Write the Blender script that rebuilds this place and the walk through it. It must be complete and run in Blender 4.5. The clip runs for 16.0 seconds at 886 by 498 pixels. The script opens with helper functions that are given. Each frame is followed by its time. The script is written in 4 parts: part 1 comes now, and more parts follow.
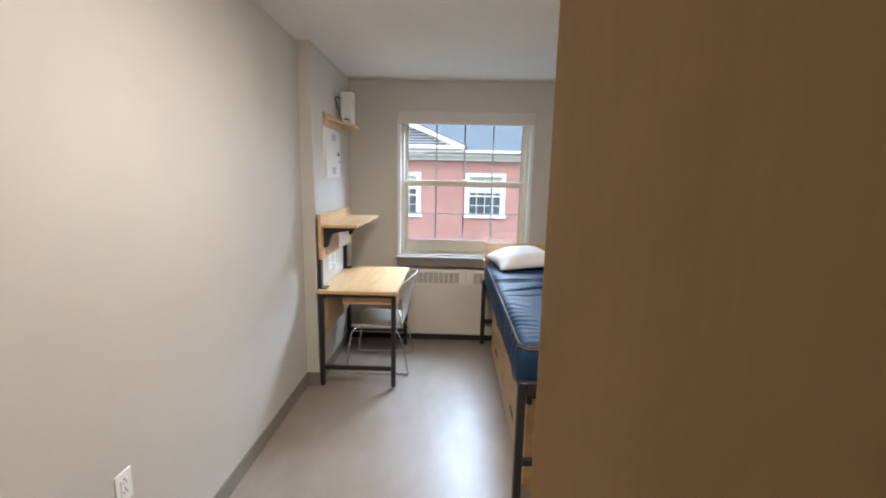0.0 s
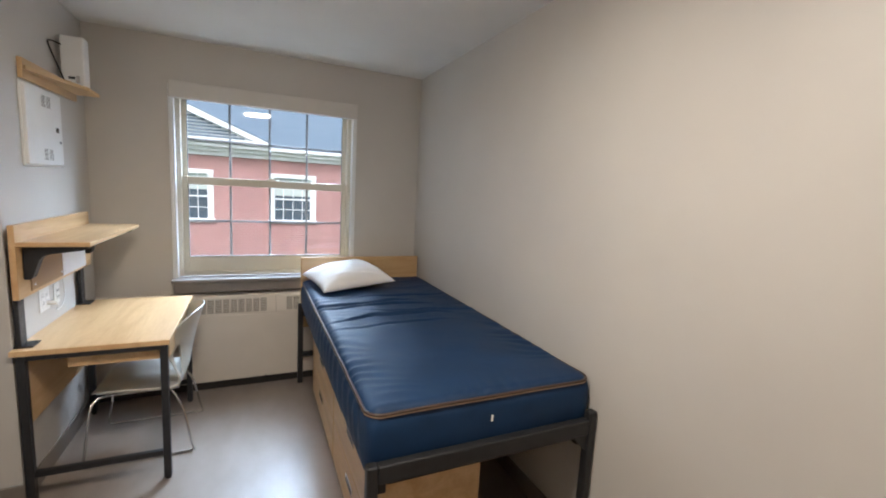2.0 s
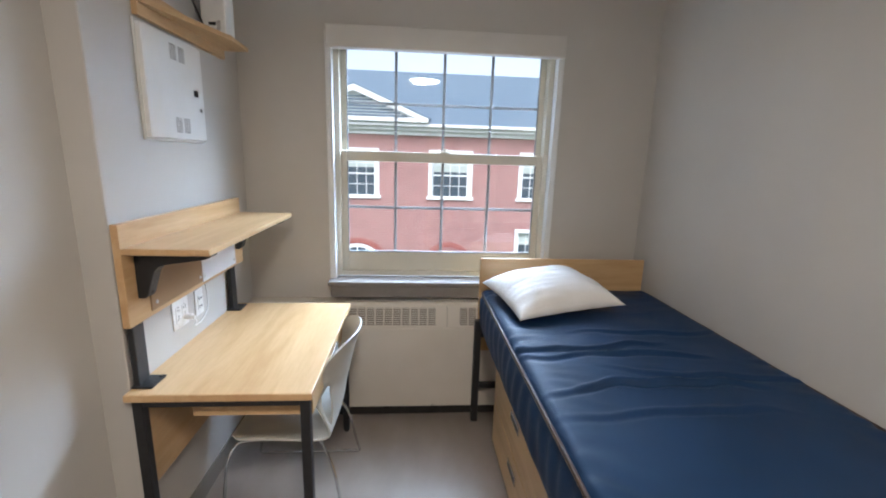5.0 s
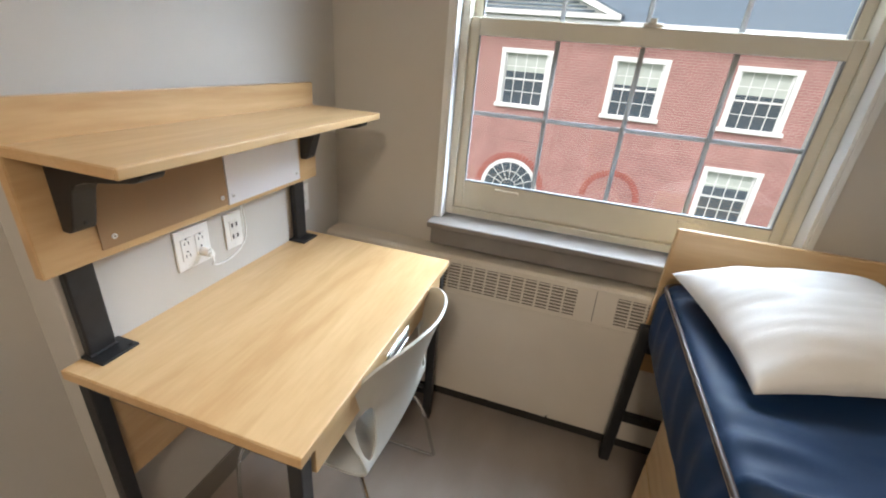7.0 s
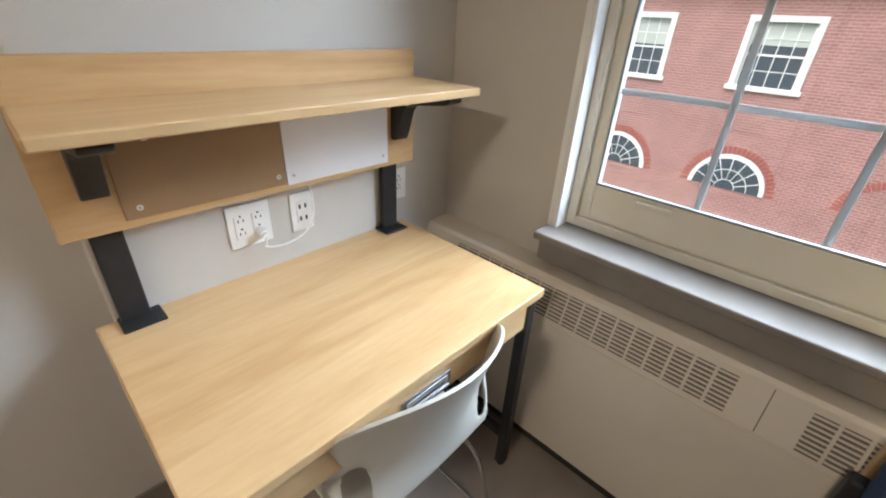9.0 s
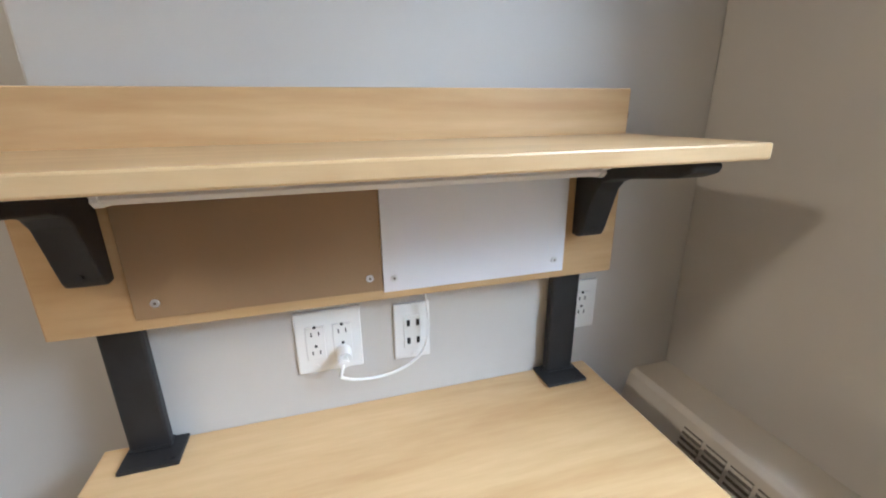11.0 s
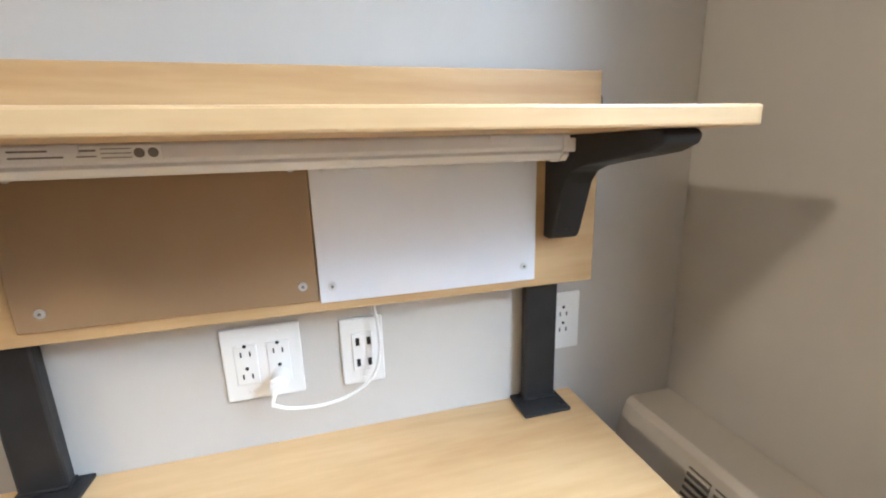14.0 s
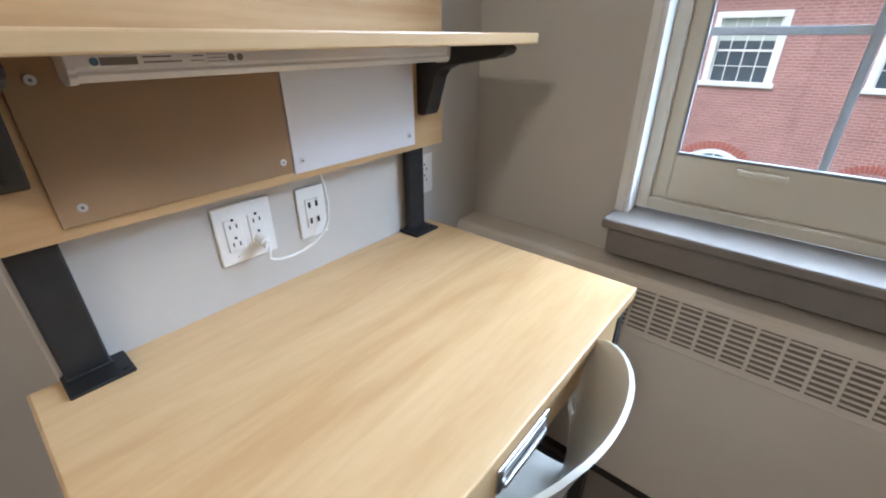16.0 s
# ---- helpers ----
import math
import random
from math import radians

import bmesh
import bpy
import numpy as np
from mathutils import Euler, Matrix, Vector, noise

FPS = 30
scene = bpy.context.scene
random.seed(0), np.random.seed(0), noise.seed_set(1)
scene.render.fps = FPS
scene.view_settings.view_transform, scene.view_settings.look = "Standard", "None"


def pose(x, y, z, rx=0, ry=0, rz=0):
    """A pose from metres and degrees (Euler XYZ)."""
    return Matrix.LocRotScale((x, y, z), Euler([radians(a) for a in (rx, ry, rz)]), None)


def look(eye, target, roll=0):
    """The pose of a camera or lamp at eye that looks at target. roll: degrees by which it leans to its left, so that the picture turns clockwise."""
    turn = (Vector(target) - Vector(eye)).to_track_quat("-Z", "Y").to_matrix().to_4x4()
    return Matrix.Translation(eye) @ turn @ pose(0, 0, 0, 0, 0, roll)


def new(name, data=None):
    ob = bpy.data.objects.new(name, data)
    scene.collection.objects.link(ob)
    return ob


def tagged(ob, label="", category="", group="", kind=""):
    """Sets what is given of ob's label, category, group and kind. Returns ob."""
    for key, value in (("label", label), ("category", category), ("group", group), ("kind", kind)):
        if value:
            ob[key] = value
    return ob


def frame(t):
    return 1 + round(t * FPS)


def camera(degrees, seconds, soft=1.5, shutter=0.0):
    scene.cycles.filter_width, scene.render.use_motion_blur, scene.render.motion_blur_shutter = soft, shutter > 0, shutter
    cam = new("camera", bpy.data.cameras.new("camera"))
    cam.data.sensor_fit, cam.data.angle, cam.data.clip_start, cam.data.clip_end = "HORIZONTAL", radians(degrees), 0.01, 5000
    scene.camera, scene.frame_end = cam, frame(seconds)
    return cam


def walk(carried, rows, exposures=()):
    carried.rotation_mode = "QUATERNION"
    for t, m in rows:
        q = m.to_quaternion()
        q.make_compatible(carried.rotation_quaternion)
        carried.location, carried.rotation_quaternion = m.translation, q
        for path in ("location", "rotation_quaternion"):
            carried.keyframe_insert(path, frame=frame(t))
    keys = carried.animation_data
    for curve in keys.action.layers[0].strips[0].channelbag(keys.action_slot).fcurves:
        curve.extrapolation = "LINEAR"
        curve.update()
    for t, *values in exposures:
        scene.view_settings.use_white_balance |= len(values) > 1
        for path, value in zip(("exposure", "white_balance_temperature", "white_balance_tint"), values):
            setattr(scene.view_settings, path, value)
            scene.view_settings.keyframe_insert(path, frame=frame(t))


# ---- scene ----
cam = camera(93.0, 16.0, soft=2.0)
PATH = [
    (0, (-0.102, -0.358, 1.66), (-0.137, 1.615, 1.335), 1.2),
    (0.5, (-0.061, -0.202, 1.676), (0.095, 1.768, 1.366), 1.8),
    (1, (-0.079, -0.01, 1.682), (0.307, 1.929, 1.387), 2.4),
    (1.5, (-0.088, 0.134, 1.65), (0.54, 2.012, 1.37), 3.0),
    (2, (-0.102, 0.266, 1.641), (0.72, 2.07, 1.37), 3.2),
    (2.5, (-0.151, 0.386, 1.66), (0.71, 2.165, 1.356), 2.9),
    (3, (-0.273, 0.535, 1.651), (0.555, 2.328, 1.336), 1.8),
    (3.5, (-0.34, 0.685, 1.634), (0.346, 2.535, 1.305), 0.8),
    (6, (-0.065, 1.842, 1.583), (-0.249, 3.75, 1.012), 3.4),
    (6.5, (-0.099, 2.047, 1.535), (-0.436, 3.89, 0.837), 4.2),
    (7, (-0.13, 2.234, 1.513), (-0.631, 3.982, 0.68), 5.0),
    (7.5, (-0.094, 2.372, 1.502), (-0.803, 3.998, 0.577), 4.7),
    (8, (-0.061, 2.49, 1.49), (-0.917, 4.011, 0.514), 4.6),
    (8.5, (-0.019, 2.601, 1.487), (-1.046, 4.003, 0.498), 3.9),
    (9, (-0.036, 2.672, 1.476), (-1.224, 3.961, 0.514), 3.0),
    (9.5, (-0.142, 2.761, 1.44), (-1.531, 3.904, 0.567), 2.1),
    (10, (-0.255, 2.871, 1.434), (-1.812, 3.817, 0.609), 1.4),
    (12.5, (-0.5, 3.217, 1.213), (-2.461, 3.384, 0.862), -2.1),
    (13, (-0.518, 3.218, 1.208), (-2.478, 3.415, 0.863), -2.1),
    (13.5, (-0.505, 3.22, 1.22), (-2.444, 3.519, 0.832), -1.9),
    (14, (-0.45, 3.183, 1.282), (-2.332, 3.676, 0.819), -1.7),
    (14.5, (-0.406, 3.045, 1.323), (-2.139, 3.847, 0.728), -1.5),
    (15, (-0.334, 2.919, 1.344), (-1.885, 3.971, 0.647), -1.5),
    (15.5, (-0.291, 2.799, 1.326), (-1.629, 4.041, 0.509), -1.0),
    (16, (-0.31, 2.733, 1.308), (-1.469, 4.094, 0.411), -0.2),
]
EXPOSURES = [(0, 1.3, 5800, 10), (0.5, 1.45, 5400, 10), (1.0, 1.45, 5300, 10), (1.5, 1.36, 5550, 10), (2.0, 1.14, 5750, 10), (2.5, 1.14, 5850, 10), (3.5, 1.15, 5750, 10), (6.0, 1.02, 5600, 10), (7.0, 0.95, 6350, 10), (9, 0.88, 6250, 10), (10, 0.82, 5950, 10), (12.5, 1.2, 5850, 10), (14.0, 1.27, 6000, 10), (14.5, 1.1, 5900, 10), (16, 0.8, 5650, 10)]
walk(cam, [(t, look(eye, target, roll)) for t, eye, target, roll in PATH], EXPOSURES)

# ---- plan, in metres ----
WEST, WEST_NEAR, EAST, NORTH, SOUTH = -1.105, -1.2, 1.235, 3.84, -0.52
JOG, CEIL, THICK = 2.72, 2.59, 0.30
WIN_L, WIN_R, WIN_B, WIN_T = -0.62, 0.66, 0.872, 2.275
DESK, FLOOR = 0.822, 0.05

# ---- daylight ----
world = bpy.data.worlds.new("overcast_sky")
scene.world = world
world.use_nodes = True
wn = world.node_tree
bg = wn.nodes["Background"]
sky = wn.nodes.new("ShaderNodeTexSky")
sky.sky_type = "NISHITA"
sky.sun_disc = False
sky.sun_elevation, sky.sun_rotation = radians(48), radians(200)
sky.dust_density, sky.air_density = 4.0, 1.0
pale = wn.nodes.new("ShaderNodeHueSaturation")
pale.inputs["Saturation"].default_value = 0.45
wn.links.new(sky.outputs[0], pale.inputs["Color"])
wn.links.new(pale.outputs[0], bg.inputs[0])
bg.inputs[1].default_value = 0.15
sun = new("sun", bpy.data.lights.new("sun", "SUN"))
sun.data.energy, sun.data.angle, sun.data.color = 1.0, radians(20), (1, 0.97, 0.93)
sun.matrix_world = look((0, -20, 30), (4, 0, 0))

# Added area lamp outside, above the view, standing in for the sky's light.
sky_fill = new("sky_fill", bpy.data.lights.new("sky_fill", "AREA"))
sky_fill.data.shape, sky_fill.data.size, sky_fill.data.size_y = "RECTANGLE", 4.5, 2.4
sky_fill.data.energy, sky_fill.data.color = 720, (0.72, 0.86, 1.0)
sky_fill.matrix_world = look((1.9, 6.4, 4.5), (0.0, 3.8, 1.5))

# ---- materials ----


def material(name, color, rough=0.5, metal=0.0, spec=0.5):
    m = bpy.data.materials.new(name)
    m.use_nodes = True
    b = m.node_tree.nodes["Principled BSDF"]
    b.inputs["Base Color"].default_value = (*color, 1)
    b.inputs["Roughness"].default_value = rough
    b.inputs["Metallic"].default_value = metal
    b.inputs["Specular IOR Level"].default_value = spec
    return m


def surface(name, low, high, rough=0.5, scale=(1, 1, 1), size=6.0, detail=6.0, bump=0.0, fine=180.0, metal=0.0, spec=0.5, spread=(0.3, 0.7), rough_var=0.08):
    """Two tones mixed by noise, fine relief, and a roughness that varies a little."""
    m = material(name, low, rough, metal, spec)
    t = m.node_tree
    b = t.nodes["Principled BSDF"]
    co = t.nodes.new("ShaderNodeTexCoord")
    mp = t.nodes.new("ShaderNodeMapping")
    mp.inputs["Scale"].default_value = scale
    t.links.new(co.outputs["Object"], mp.inputs[0])
    n = t.nodes.new("ShaderNodeTexNoise")
    n.inputs["Scale"].default_value, n.inputs["Detail"].default_value = size, detail
    t.links.new(mp.outputs[0], n.inputs["Vector"])
    r = t.nodes.new("ShaderNodeValToRGB")
    r.color_ramp.elements[0].position, r.color_ramp.elements[1].position = spread
    r.color_ramp.elements[0].color, r.color_ramp.elements[1].color = (*low, 1), (*high, 1)
    t.links.new(n.outputs["Fac"], r.inputs[0])
    t.links.new(r.outputs[0], b.inputs["Base Color"])
    n2 = t.nodes.new("ShaderNodeTexNoise")
    n2.inputs["Scale"].default_value, n2.inputs["Detail"].default_value = fine, 3
    t.links.new(mp.outputs[0], n2.inputs["Vector"])
    mr = t.nodes.new("ShaderNodeMapRange")
    mr.inputs["To Min"].default_value, mr.inputs["To Max"].default_value = max(0.02, rough - rough_var), rough + rough_var
    t.links.new(n.outputs["Fac"], mr.inputs[0])
    t.links.new(mr.outputs[0], b.inputs["Roughness"])
    if bump:
        bp = t.nodes.new("ShaderNodeBump")
        bp.inputs["Strength"].default_value, bp.inputs["Distance"].default_value = bump, 0.002
        t.links.new(n2.outputs["Fac"], bp.inputs["Height"])
        t.links.new(bp.outputs[0], b.inputs["Normal"])
    return m


def wood(name, low, high, axis, rough=0.38, streak=9.0):
    """Veneer or laminate with long grain along one axis, cathedral figure and fine pores."""
    m = material(name, low, rough, 0, 0.4)
    t = m.node_tree
    b = t.nodes["Principled BSDF"]
    co = t.nodes.new("ShaderNodeTexCoord")
    mp = t.nodes.new("ShaderNodeMapping")
    mp.inputs["Scale"].default_value = [0.12 if i == axis else 1.0 for i in range(3)]
    t.links.new(co.outputs["Object"], mp.inputs[0])
    warp = t.nodes.new("ShaderNodeTexNoise")
    warp.inputs["Scale"].default_value, warp.inputs["Detail"].default_value = streak, 5
    warp.inputs["Distortion"].default_value = 1.2
    fine = t.nodes.new("ShaderNodeTexNoise")
    fine.inputs["Scale"].default_value, fine.inputs["Detail"].default_value = 90, 4
    for n in (warp, fine):
        t.links.new(mp.outputs[0], n.inputs["Vector"])
    mix = t.nodes.new("ShaderNodeMath")
    mix.operation = "MULTIPLY_ADD"
    mix.inputs[1].default_value = 0.3
    t.links.new(fine.outputs["Fac"], mix.inputs[0])
    t.links.new(warp.outputs["Fac"], mix.inputs[2])
    r = t.nodes.new("ShaderNodeValToRGB")
    r.color_ramp.elements[0].position, r.color_ramp.elements[1].position = 0.45, 0.85
    r.color_ramp.elements[0].color, r.color_ramp.elements[1].color = (*low, 1), (*high, 1)
    t.links.new(mix.outputs[0], r.inputs[0])
    t.links.new(r.outputs[0], b.inputs["Base Color"])
    bp = t.nodes.new("ShaderNodeBump")
    bp.inputs["Strength"].default_value, bp.inputs["Distance"].default_value = 0.06, 0.001
    t.links.new(fine.outputs["Fac"], bp.inputs["Height"])
    t.links.new(bp.outputs[0], b.inputs["Normal"])
    return m


def brickwork(name):
    m = material(name, (0.3, 0.1, 0.08), 0.9)
    t = m.node_tree
    b = t.nodes["Principled BSDF"]
    co = t.nodes.new("ShaderNodeTexCoord")
    sp = t.nodes.new("ShaderNodeSeparateXYZ")
    cb = t.nodes.new("ShaderNodeCombineXYZ")
    t.links.new(co.outputs["Object"], sp.inputs[0])
    t.links.new(sp.outputs["X"], cb.inputs["X"])
    t.links.new(sp.outputs["Z"], cb.inputs["Y"])
    br = t.nodes.new("ShaderNodeTexBrick")
    br.inputs["Scale"].default_value = 1.0
    br.inputs["Brick Width"].default_value, br.inputs["Row Height"].default_value = 0.215, 0.085
    br.inputs["Mortar Size"].default_value, br.inputs["Bias"].default_value = 0.008, -0.2
    br.inputs["Color1"].default_value, br.inputs["Color2"].default_value = (0.35, 0.172, 0.158, 1), (0.29, 0.135, 0.125, 1)
    br.inputs["Mortar"].default_value = (0.46, 0.33, 0.3, 1)
    t.links.new(cb.outputs[0], br.inputs["Vector"])
    n = t.nodes.new("ShaderNodeTexNoise")
    n.inputs["Scale"].default_value, n.inputs["Detail"].default_value = 1.3, 6
    t.links.new(co.outputs["Object"], n.inputs["Vector"])
    hs = t.nodes.new("ShaderNodeHueSaturation")
    mr = t.nodes.new("ShaderNodeMapRange")
    mr.inputs["To Min"].default_value, mr.inputs["To Max"].default_value = 0.75, 1.25
    t.links.new(n.outputs["Fac"], mr.inputs[0])
    t.links.new(mr.outputs[0], hs.inputs["Value"])
    t.links.new(br.outputs["Color"], hs.inputs["Color"])
    t.links.new(hs.outputs[0], b.inputs["Base Color"])
    bp = t.nodes.new("ShaderNodeBump")
    bp.inputs["Strength"].default_value, bp.inputs["Distance"].default_value, bp.invert = 0.6, 0.01, True
    t.links.new(br.outputs["Fac"], bp.inputs["Height"])
    t.links.new(bp.outputs[0], b.inputs["Normal"])
    return m


PAINT = surface("wall_paint", (0.53, 0.5, 0.465), (0.57, 0.54, 0.5), 0.46, size=1.6, bump=0.1, fine=240)
CEILING = surface("ceiling_paint", (0.74, 0.73, 0.71), (0.79, 0.78, 0.76), 0.8, size=2, bump=0.3, fine=160)
VINYL = surface("vinyl_floor", (0.23, 0.19, 0.16), (0.29, 0.24, 0.205), 0.36, scale=(1, 0.5, 1), size=7, detail=9, bump=0.05, fine=300, rough_var=0.06)
BASE = surface("vinyl_base", (0.2, 0.175, 0.15), (0.24, 0.21, 0.18), 0.45, size=4)
MAPLE_Y = wood("maple_laminate", (0.5, 0.31, 0.142), (0.64, 0.44, 0.232), 1)
MAPLE_X = wood("maple_laminate_across", (0.5, 0.31, 0.142), (0.64, 0.44, 0.232), 0)
EDGE = wood("maple_edge_band", (0.53, 0.32, 0.15), (0.63, 0.42, 0.22), 1)
OAK = wood("brown_door_veneer", (0.4, 0.252, 0.108), (0.48, 0.31, 0.142), 2, 0.45, 3)
BLACK = surface("black_powder_coat", (0.012, 0.012, 0.013), (0.02, 0.02, 0.022), 0.45, size=30, bump=0.3, fine=600)
BLUE = surface("navy_vinyl_ticking", (0.006, 0.024, 0.068), (0.009, 0.034, 0.092), 0.56, size=8, bump=0.35, fine=500, spec=0.3)
PIPING = surface("brown_piping", (0.04, 0.024, 0.016), (0.07, 0.04, 0.025), 0.5, size=40)
THREAD = surface("tan_cord", (0.42, 0.3, 0.2), (0.52, 0.38, 0.26), 0.6, size=60)
COTTON = surface("white_pillow_cloth", (0.78, 0.76, 0.73), (0.84, 0.82, 0.8), 0.75, size=9, bump=0.3, fine=700)
CREAM = surface("cream_enamel", (0.66, 0.6, 0.52), (0.72, 0.66, 0.58), 0.36, size=3, bump=0.05)
SASH = surface("beige_window_vinyl", (0.64, 0.6, 0.5), (0.69, 0.65, 0.55), 0.4, size=5)
TRIM = surface("white_trim_paint", (0.74, 0.75, 0.75), (0.8, 0.8, 0.8), 0.4, size=5)
HEADBOX = surface("shade_cassette_vinyl", (0.6, 0.57, 0.53), (0.65, 0.62, 0.58), 0.5, size=5)
STONE = surface("taupe_sill_paint", (0.21, 0.185, 0.17), (0.25, 0.225, 0.205), 0.55, size=9, bump=0.1)
# Near-black for dark parts, and for shade put into recesses and slits.
DARK = surface("near_black_parts_and_shade", (0.02, 0.018, 0.016), (0.035, 0.03, 0.027), 0.8, size=20)
# Brown-grey for joints and fittings; also shade put into vent gaps and screw recesses.
GRILLE = surface("brown_grey_and_gap_shade", (0.16, 0.135, 0.11), (0.2, 0.17, 0.14), 0.6, size=20)
SHELL = surface("off_white_polypropylene", (0.54, 0.53, 0.48), (0.6, 0.585, 0.535), 0.33, size=6, bump=0.06, fine=500)
CHROME = surface("chrome", (0.62, 0.62, 0.62), (0.72, 0.72, 0.72), 0.16, size=30, metal=1.0)
SCREW = surface("dull_nickel", (0.62, 0.62, 0.62), (0.72, 0.72, 0.72), 0.38, size=30, metal=0.6)
TACK = surface("brown_tack_fabric", (0.3, 0.19, 0.1), (0.35, 0.225, 0.12), 0.7, size=4, bump=0.3, fine=900)
WHITEBOARD = surface("gloss_whiteboard", (0.78, 0.78, 0.81), (0.82, 0.82, 0.85), 0.18, size=3)
PLASTIC = surface("white_device_plastic", (0.78, 0.77, 0.74), (0.82, 0.81, 0.79), 0.35, size=8)
LAMP_PLASTIC = surface("strip_light_plastic", (0.72, 0.7, 0.69), (0.77, 0.75, 0.74), 0.4, size=8)
INK = material("printing_ink", (0.2, 0.18, 0.165), 0.6)
BLUE_INK = material("blue_printing_ink", (0.1, 0.2, 0.3), 0.6)
SLOT = material("socket_slot", (0.01, 0.01, 0.01), 0.6)
SCREEN = material("dark_display", (0.03, 0.03, 0.035), 0.2)
BRICK = brickwork("red_brick")
BRICK_ARCH = surface("red_brick_arch", (0.27, 0.075, 0.06), (0.37, 0.12, 0.095), 0.9, size=12, bump=0.5, fine=60)
FACADE_WHITE = surface("weathered_white_paint", (0.66, 0.67, 0.66), (0.76, 0.77, 0.76), 0.6, size=3)
SLATE = surface("grey_slate", (0.1, 0.14, 0.18), (0.14, 0.185, 0.23), 0.7, scale=(1, 1, 5), size=5, bump=0.5, fine=30)
BLIND = surface("pale_roller_blind", (0.42, 0.46, 0.42), (0.48, 0.52, 0.48), 0.7, size=3)
NIGHT = material("dark_window_pane", (0.06, 0.08, 0.1), 0.08)
GRASS = surface("lawn", (0.03, 0.06, 0.015), (0.06, 0.1, 0.03), 0.9, size=2, bump=0.6, fine=20)

GLASS = material("window_glass", (1, 1, 1), 0.0)
GLASS.node_tree.nodes["Principled BSDF"].inputs["Transmission Weight"].default_value = 1.0
GLASS.node_tree.nodes["Principled BSDF"].inputs["IOR"].default_value = 1.45

GLOW = bpy.data.materials.new("lit_lamp_diffuser")
GLOW.use_nodes = True
gb = GLOW.node_tree.nodes["Principled BSDF"]
gb.inputs["Base Color"].default_value = (0.85, 0.83, 0.8, 1)
gb.inputs["Emission Color"].default_value = (1.0, 0.85, 0.66, 1)
gb.inputs["Emission Strength"].default_value = 58.0

# ---- building blocks ----


def box(x0, x1, y0, y1, z0, z1, bevel=0.0, seg=2, bm=None):
    bm = bm or bmesh.new()
    g = bmesh.ops.create_cube(bm, size=1)
    vs = g["verts"]
    for v in vs:
        v.co = ((x0 + x1) / 2 + v.co.x * (x1 - x0), (y0 + y1) / 2 + v.co.y * (y1 - y0), (z0 + z1) / 2 + v.co.z * (z1 - z0))
    if bevel:
        es = list({e for v in vs for e in v.link_edges})
        bmesh.ops.bevel(bm, geom=es, offset=bevel, segments=seg, affect="EDGES", profile=0.5)
    return bm


def tube(points, r, seg=10, closed=False, bm=None, smooth=4):
    """A round bar along a path that is rounded by Catmull-Rom."""
    bm = bm or bmesh.new()
    P = [Vector(p) for p in points]
    n = len(P)
    path = []
    last = n if closed else n - 1
    for i in range(last):
        a, b, c, d = (P[(i + k - 1) % n] if closed else P[min(max(i + k - 1, 0), n - 1)] for k in range(4))
        for s in range(smooth):
            u = s / smooth
            path.append(0.5 * (2 * b + (c - a) * u + (2 * a - 5 * b + 4 * c - d) * u * u + (3 * b - a - 3 * c + d) * u ** 3))
    if not closed:
        path.append(P[-1])
    rings = []
    up = Vector((0.13, 0.21, 0.97))
    m = len(path)
    for i, p in enumerate(path):
        q0, q1 = (path[i - 1], path[(i + 1) % m]) if closed else (path[max(i - 1, 0)], path[min(i + 1, m - 1)])
        d = (q1 - q0).normalized()
        s = d.cross(up)
        if s.length < 0.05:
            s = d.cross(Vector((1, 0, 0)))
        s.normalize()
        w = s.cross(d)
        up = w
        rings.append([bm.verts.new(p + r * (math.cos(2 * math.pi * k / seg) * s + math.sin(2 * math.pi * k / seg) * w)) for k in range(seg)])
    for i in range(m if closed else m - 1):
        a, b = rings[i], rings[(i + 1) % m]
        for k in range(seg):
            bm.faces.new((a[k], a[(k + 1) % seg], b[(k + 1) % seg], b[k]))
    if not closed:
        bm.faces.new(rings[0][::-1])
        bm.faces.new(rings[-1])
    for f in bm.faces:
        f.smooth = True
    return bm


def disc(c, axis, r, depth, seg=24, bm=None, r2=None):
    """A short cylinder centred at c along an axis (0, 1, 2)."""
    bm = bm or bmesh.new()
    turn = (Matrix.Rotation(radians(90), 4, "Y"), Matrix.Rotation(radians(90), 4, "X"), Matrix())[axis]
    bmesh.ops.create_cone(bm, cap_ends=True, segments=seg, radius1=r, radius2=r if r2 is None else r2, depth=depth, matrix=Matrix.Translation(c) @ turn)
    return bm


def prism(outline, axis, a, b, bevel=0.0):
    """A flat outline (pairs) pushed along an axis from a to b."""
    bm = bmesh.new()

    def at(p, h):
        q = list(p)
        q.insert(axis, h)
        return q
    lo = [bm.verts.new(at(p, a)) for p in outline]
    hi = [bm.verts.new(at(p, b)) for p in outline]
    n = len(outline)
    bm.faces.new(lo[::-1])
    bm.faces.new(hi)
    for i in range(n):
        bm.faces.new((lo[i], lo[(i + 1) % n], hi[(i + 1) % n], hi[i]))
    bmesh.ops.recalc_face_normals(bm, faces=bm.faces)
    if bevel:
        bmesh.ops.bevel(bm, geom=list(bm.edges), offset=bevel, segments=2, affect="EDGES", profile=0.5)
    return bm


